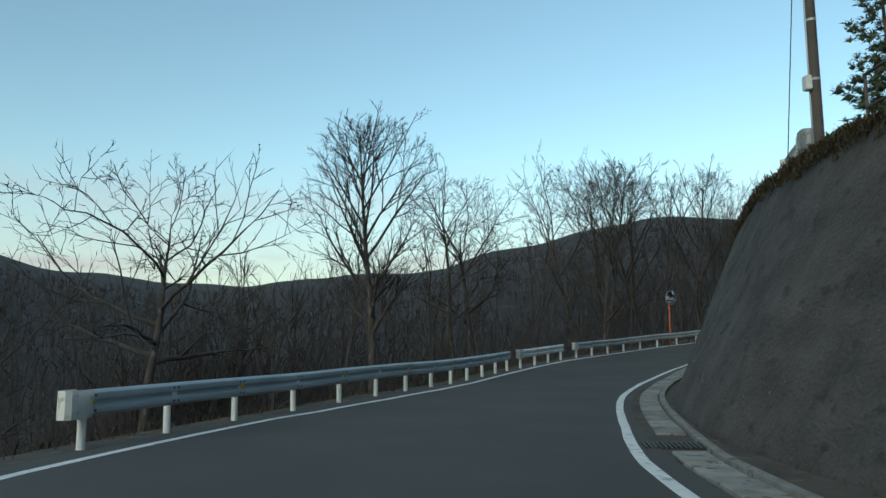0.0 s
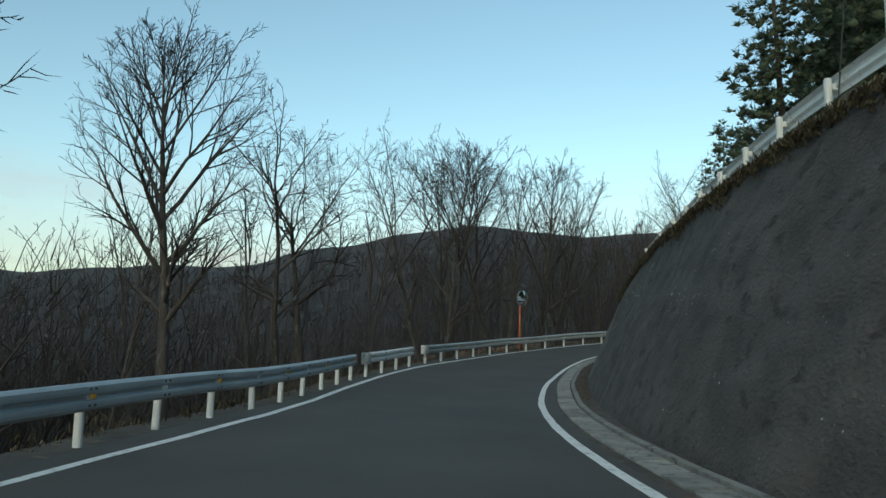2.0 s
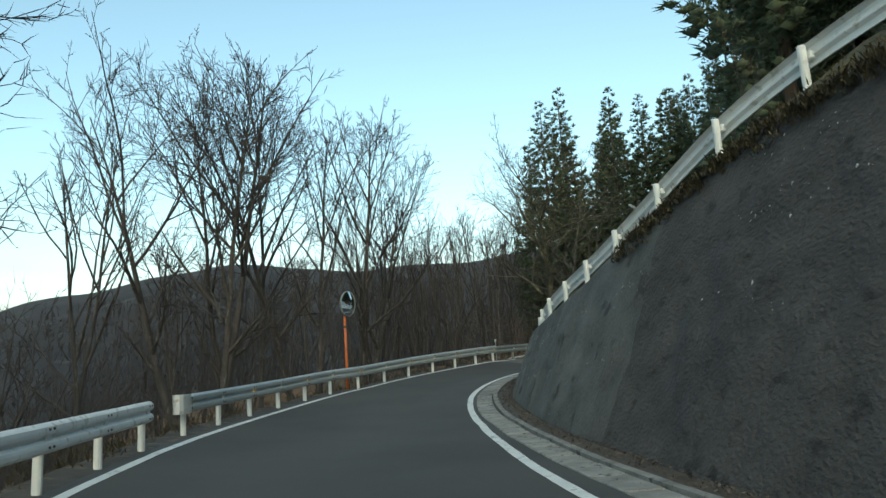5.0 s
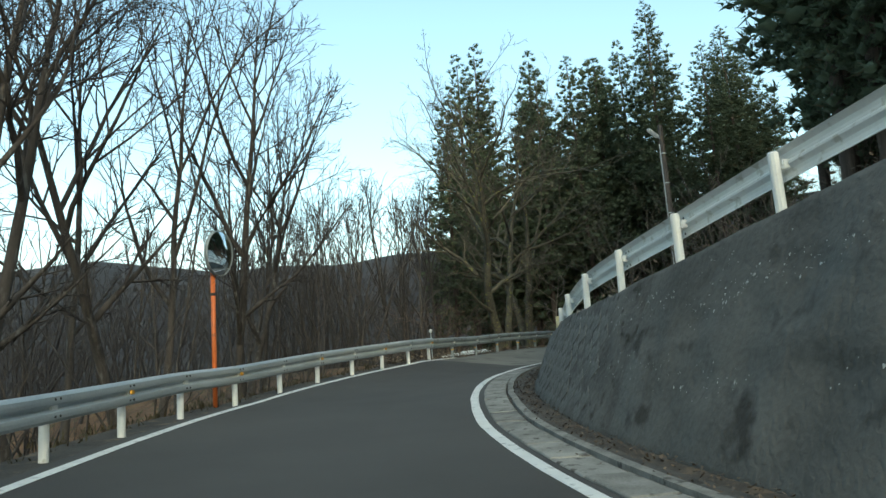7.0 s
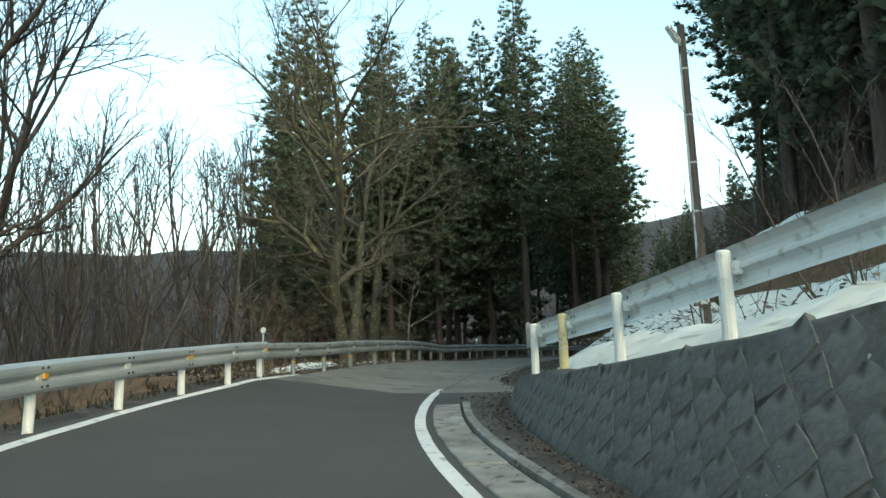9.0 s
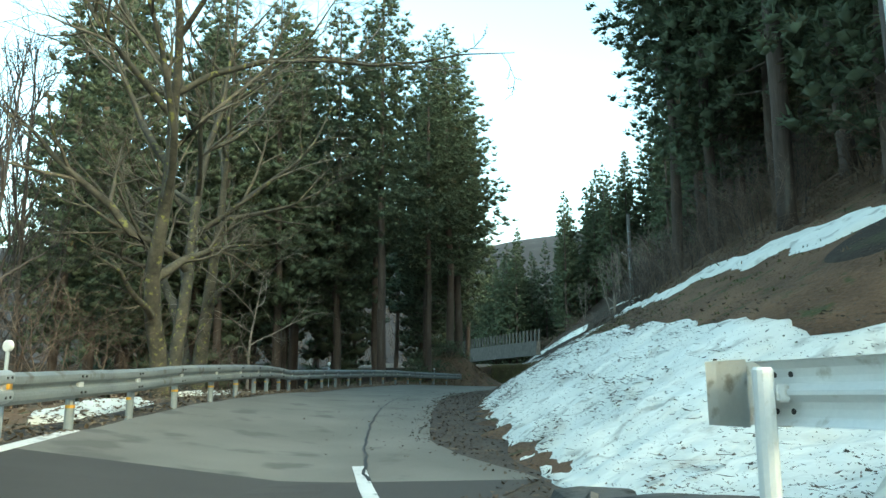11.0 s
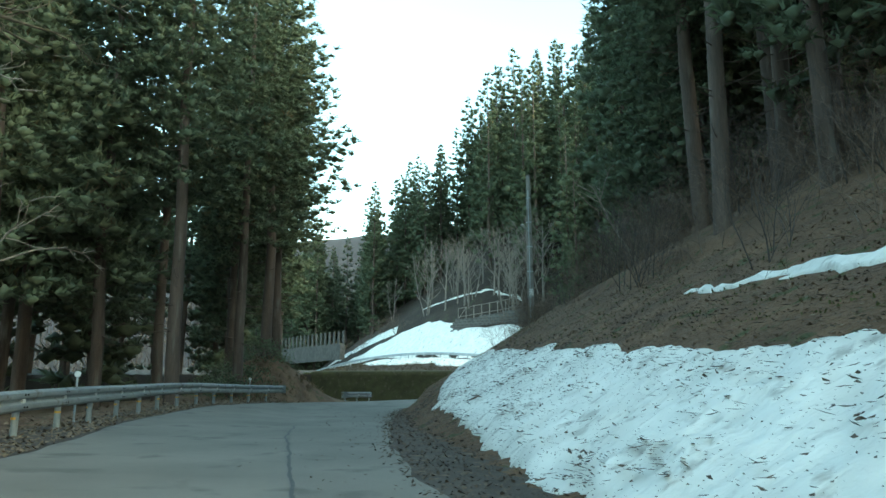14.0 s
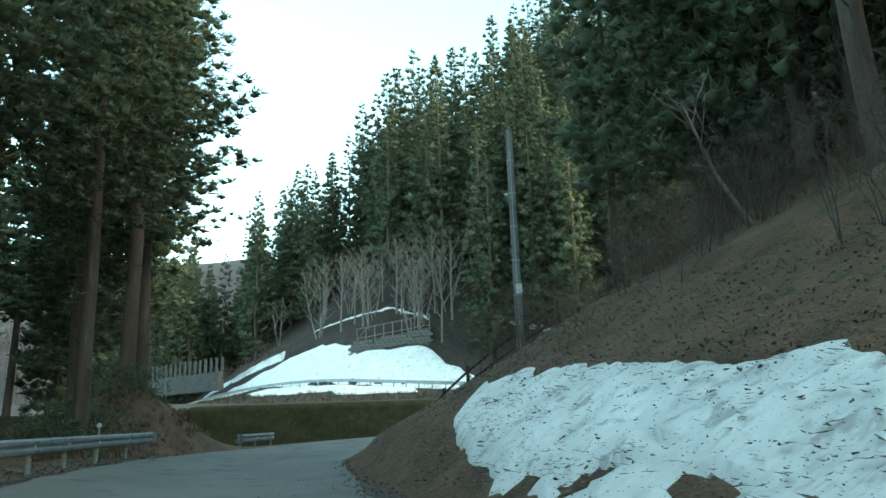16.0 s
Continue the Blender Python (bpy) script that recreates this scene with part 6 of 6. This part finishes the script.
# ---- timber stair rail beside the lamp pole ----
def stair_rail():
    a, b = Vector((76.8, 53.3, 0)), Vector((67.9, 49.6, 0))
    pts = [a.lerp(b, i / 5) for i in range(6)]
    for p in pts:
        p.z = ground_z(p.x, p.y)
    o = pts[0].copy()
    t = thing("stair_rail", o, "dark timber handrail beside steps up the bank", "handrail")
    for p in pts:
        bm = bmesh.new()
        box(bm, (0.13, 0.13, 1.45), Matrix.Translation(p - o + Vector((0, 0, 0.45))), 0.015)
        part("post", bm, WOOD, t)
    for h in (0.95, 0.5):
        for p, q in zip(pts, pts[1:]):
            bm = bmesh.new()
            tube(bm, [tuple(p - o + Vector((0.08, 0, h))), tuple(q - o + Vector((0.08, 0, h)))], [0.05, 0.05], 8)
            part("rail", bm, WOOD, t)


stair_rail()


# ---- stone wall with fence above the snow field, and the far slope fence ----
def far_stone_wall():
    ax, ay, bx, by = 137.5, 55.7, 132.5, 46.0
    length = math.hypot(bx - ax, by - ay)
    turn = math.atan2(by - ay, bx - ax)
    t = thing("stone_wall", (ax, ay, 10.4), "low stone wall at the edge of the wood", "wall")
    t.rotation_euler = (0, 0, turn)
    r2 = random.Random(8)
    me = []
    for v in range(4):
        bm = bmesh.new()
        box(bm, (0.62 + 0.05 * v, 0.5, 0.38), None, 0.06)
        m = bpy.data.meshes.new("stone")
        bm.to_mesh(m)
        bm.free()
        m.materials.append(STONE)
        me.append(m)
    bm = bmesh.new()
    top = 3.0
    sec = [bm.verts.new(v) for v in ((0.9, 0.15, -1.5), (length, 0.15, -1.5), (length, 0.6, top + 1.2), (0.5, 0.6, top - 0.2))]
    bk = [bm.verts.new(v.co + Vector((0, 0.9, 0))) for v in sec]
    for k in range(4):
        j = (k + 1) % 4
        bm.faces.new((sec[k], bk[k], bk[j], sec[j]))
    bm.faces.new(sec)
    bm.faces.new(bk[::-1])
    part("mortar", bm, MASONRY, t, "dark mortar and earth core")
    for r in range(11):
        for c in range(16):
            x = 0.35 + 0.68 * c + (0.34 if r % 2 else 0) + r2.uniform(-.04, .04)
            z = -0.3 + 0.4 * r + r2.uniform(-.03, .03)
            if x > length or z > top - 0.2 + 1.2 * x / length:
                continue
            ob = part("stone", me[r2.randrange(4)], STONE, t)
            ob.location = (x, 0.15 + 0.1 * z + r2.uniform(-.04, .04), z)
            ob.rotation_euler = (r2.uniform(-.05, .05) - 0.1, r2.uniform(-.04, .04), 0)
    f = thing("wire_fence", (ax, ay, 13.3), "rusty post fence on top of the stone wall", "fence")
    f.rotation_euler = (0, 0, turn)
    for c in range(9):
        bm = bmesh.new()
        box(bm, (0.11, 0.09, 1.8), Matrix.Translation((0.9 + 1.22 * c, 0.8, 0.9 + 0.135 * c)))
        part("post", bm, PALE, f)
    for h in (0.5, 1.7):
        bm = bmesh.new()
        tube(bm, [(0.9, 0.74, h), (length - 0.2, 0.74, h + 1.08)], [0.05, 0.05], 6)
        part("rail", bm, PALE, f)
    for c in (0, 7):
        bm = bmesh.new()
        tube(bm, [(0.9 + 1.22 * c, 0.72, 0.15 + 0.135 * c), (2.1 + 1.22 * c, 0.72, 1.7 + 0.135 * c)], [0.045, 0.045], 6)
        part("brace", bm, PALE, f)
    g = thing("slope_fence", (154, 73.3, 11.2), "pale slatted fence on a concrete base by the upper road", "fence")
    n = 30
    for c in range(n):
        x, y = 42.0 * c / n, 30.0 * c / n
        bm = bmesh.new()
        box(bm, (0.7, 0.12, 2.1), Matrix.Translation((x, y, 1.05 + 0.02 * c)) @ Matrix.Rotation(0.62, 4, 'Z'))
        part("slat", bm, MUDDY, g)
    bm = bmesh.new()
    lo = [bm.verts.new(v) for v in ((-0.6, -0.4, -2.6), (42, 29.6, -2.6), (42.6, 31, -2.6), (-0.6, 0.5, -2.6))]
    hi = [bm.verts.new(v) for v in ((-0.3, -0.2, 0.0), (42, 29.8, 0.5), (42.4, 30.6, 0.5), (-0.4, 0.4, 0.0))]
    for k in range(4):
        j = (k + 1) % 4
        bm.faces.new((lo[k], lo[j], hi[j], hi[k]))
    bm.faces.new(hi)
    part("base", bm, MUDDY, g, "weathered concrete base wall")


far_stone_wall()


# ---- red and white snow pole ----
def snow_pole():
    p = on(8.7, 4.85)
    t = thing("snow_pole", p, "red and white striped snow pole at the road edge", "marker pole")
    for k in range(3):
        bm = bmesh.new()
        tube(bm, [(0, 0, 0.15 * k - 0.15), (0, 0, 0.15 * k)], [0.03, 0.03], 10)
        part("band", bm, WHITE if k % 2 else RED, t)


snow_pole()


# ---- pipe handrail on top of the wall ----
def pipe_rail():
    pts = [on(s, wall_top(s) + 0.05, wall_h(s)) for s in (-6, -4, -2, 0, 2, 4, 6, 8, 10, 12)]
    o = pts[0].copy()
    t = thing("pipe_handrail", o, "rusty pipe handrail on the wall top", "handrail")
    for p in pts:
        bm = bmesh.new()
        tube(bm, [tuple(p - o + Vector((0, 0, -0.2))), tuple(p - o + Vector((0, 0, 1.05)))], [0.025, 0.025], 8)
        part("post", bm, DARKPOLE, t)
    for h in (1.05, 0.55):
        bm = bmesh.new()
        tube(bm, [tuple(p - o + Vector((0, 0, h))) for p in pts], [0.025] * len(pts), 8)
        part("pipe", bm, DARKPOLE, t)


pipe_rail()


def guy_wire():
    a, b = Vector((8.6, 15.85, ground_z(8.6, 15.85) + 8.5)), on(18.5, wall_top(18.5), wall_h(18.5))
    t = thing("guy_wire", b, "thin stay wire from the utility pole", "wire")
    bm = bmesh.new()
    tube(bm, [(0, 0, -0.1), tuple(a - b)], [0.012, 0.012], 5)
    part("wire", bm, BLACK, t)


guy_wire()


# ---- evergreen bush by the rail end ----
def bush(x, y, seed):
    r2 = random.Random(seed)
    V, F = [], []
    for i in range(900):
        a, b, r = r2.uniform(0, 6.28), r2.uniform(-0.2, 1.5), r2.uniform(0.5, 1.0)
        c = Vector((math.cos(a) * math.cos(b) * 1.6, math.sin(a) * math.cos(b) * 1.6, math.sin(b) * 1.2)) * r
        d = Vector((r2.gauss(0, 1), r2.gauss(0, 1), r2.gauss(0.2, 0.7))).normalized() * 0.14
        w = d.cross(Vector((r2.gauss(0, 1), r2.gauss(0, 1), r2.gauss(0, 1)))).normalized() * 0.035
        n = len(V)
        V += [c - w * .3, c + d * .5 - w, c + d, c + d * .5 + w]
        F.append((n, n + 1, n + 2, n + 3))
    t = thing("bush", put(x, y, 0.1), "low evergreen bush with broad dark leaves", "bush", "bushes")
    part("foliage", mesh("foliage", V, F, NEEDLE), NEEDLE, t)
    bm = bmesh.new()
    for k in range(6):
        a = k * 1.05
        tube(bm, [(0, 0, -0.1), (math.cos(a) * 0.9, math.sin(a) * 0.9, 0.9)], [0.03, 0.01], 5, False)
    part("stem", bm, BARK, t)


for k, (x, y) in enumerate([(71.5, 65.2), (74.5, 65.0), (73.0, 67.2), (77.5, 65.6), (69.6, 65.4), (70.5, 66.8), (75.8, 66.6)]):
    bush(x, y, 60 + k)
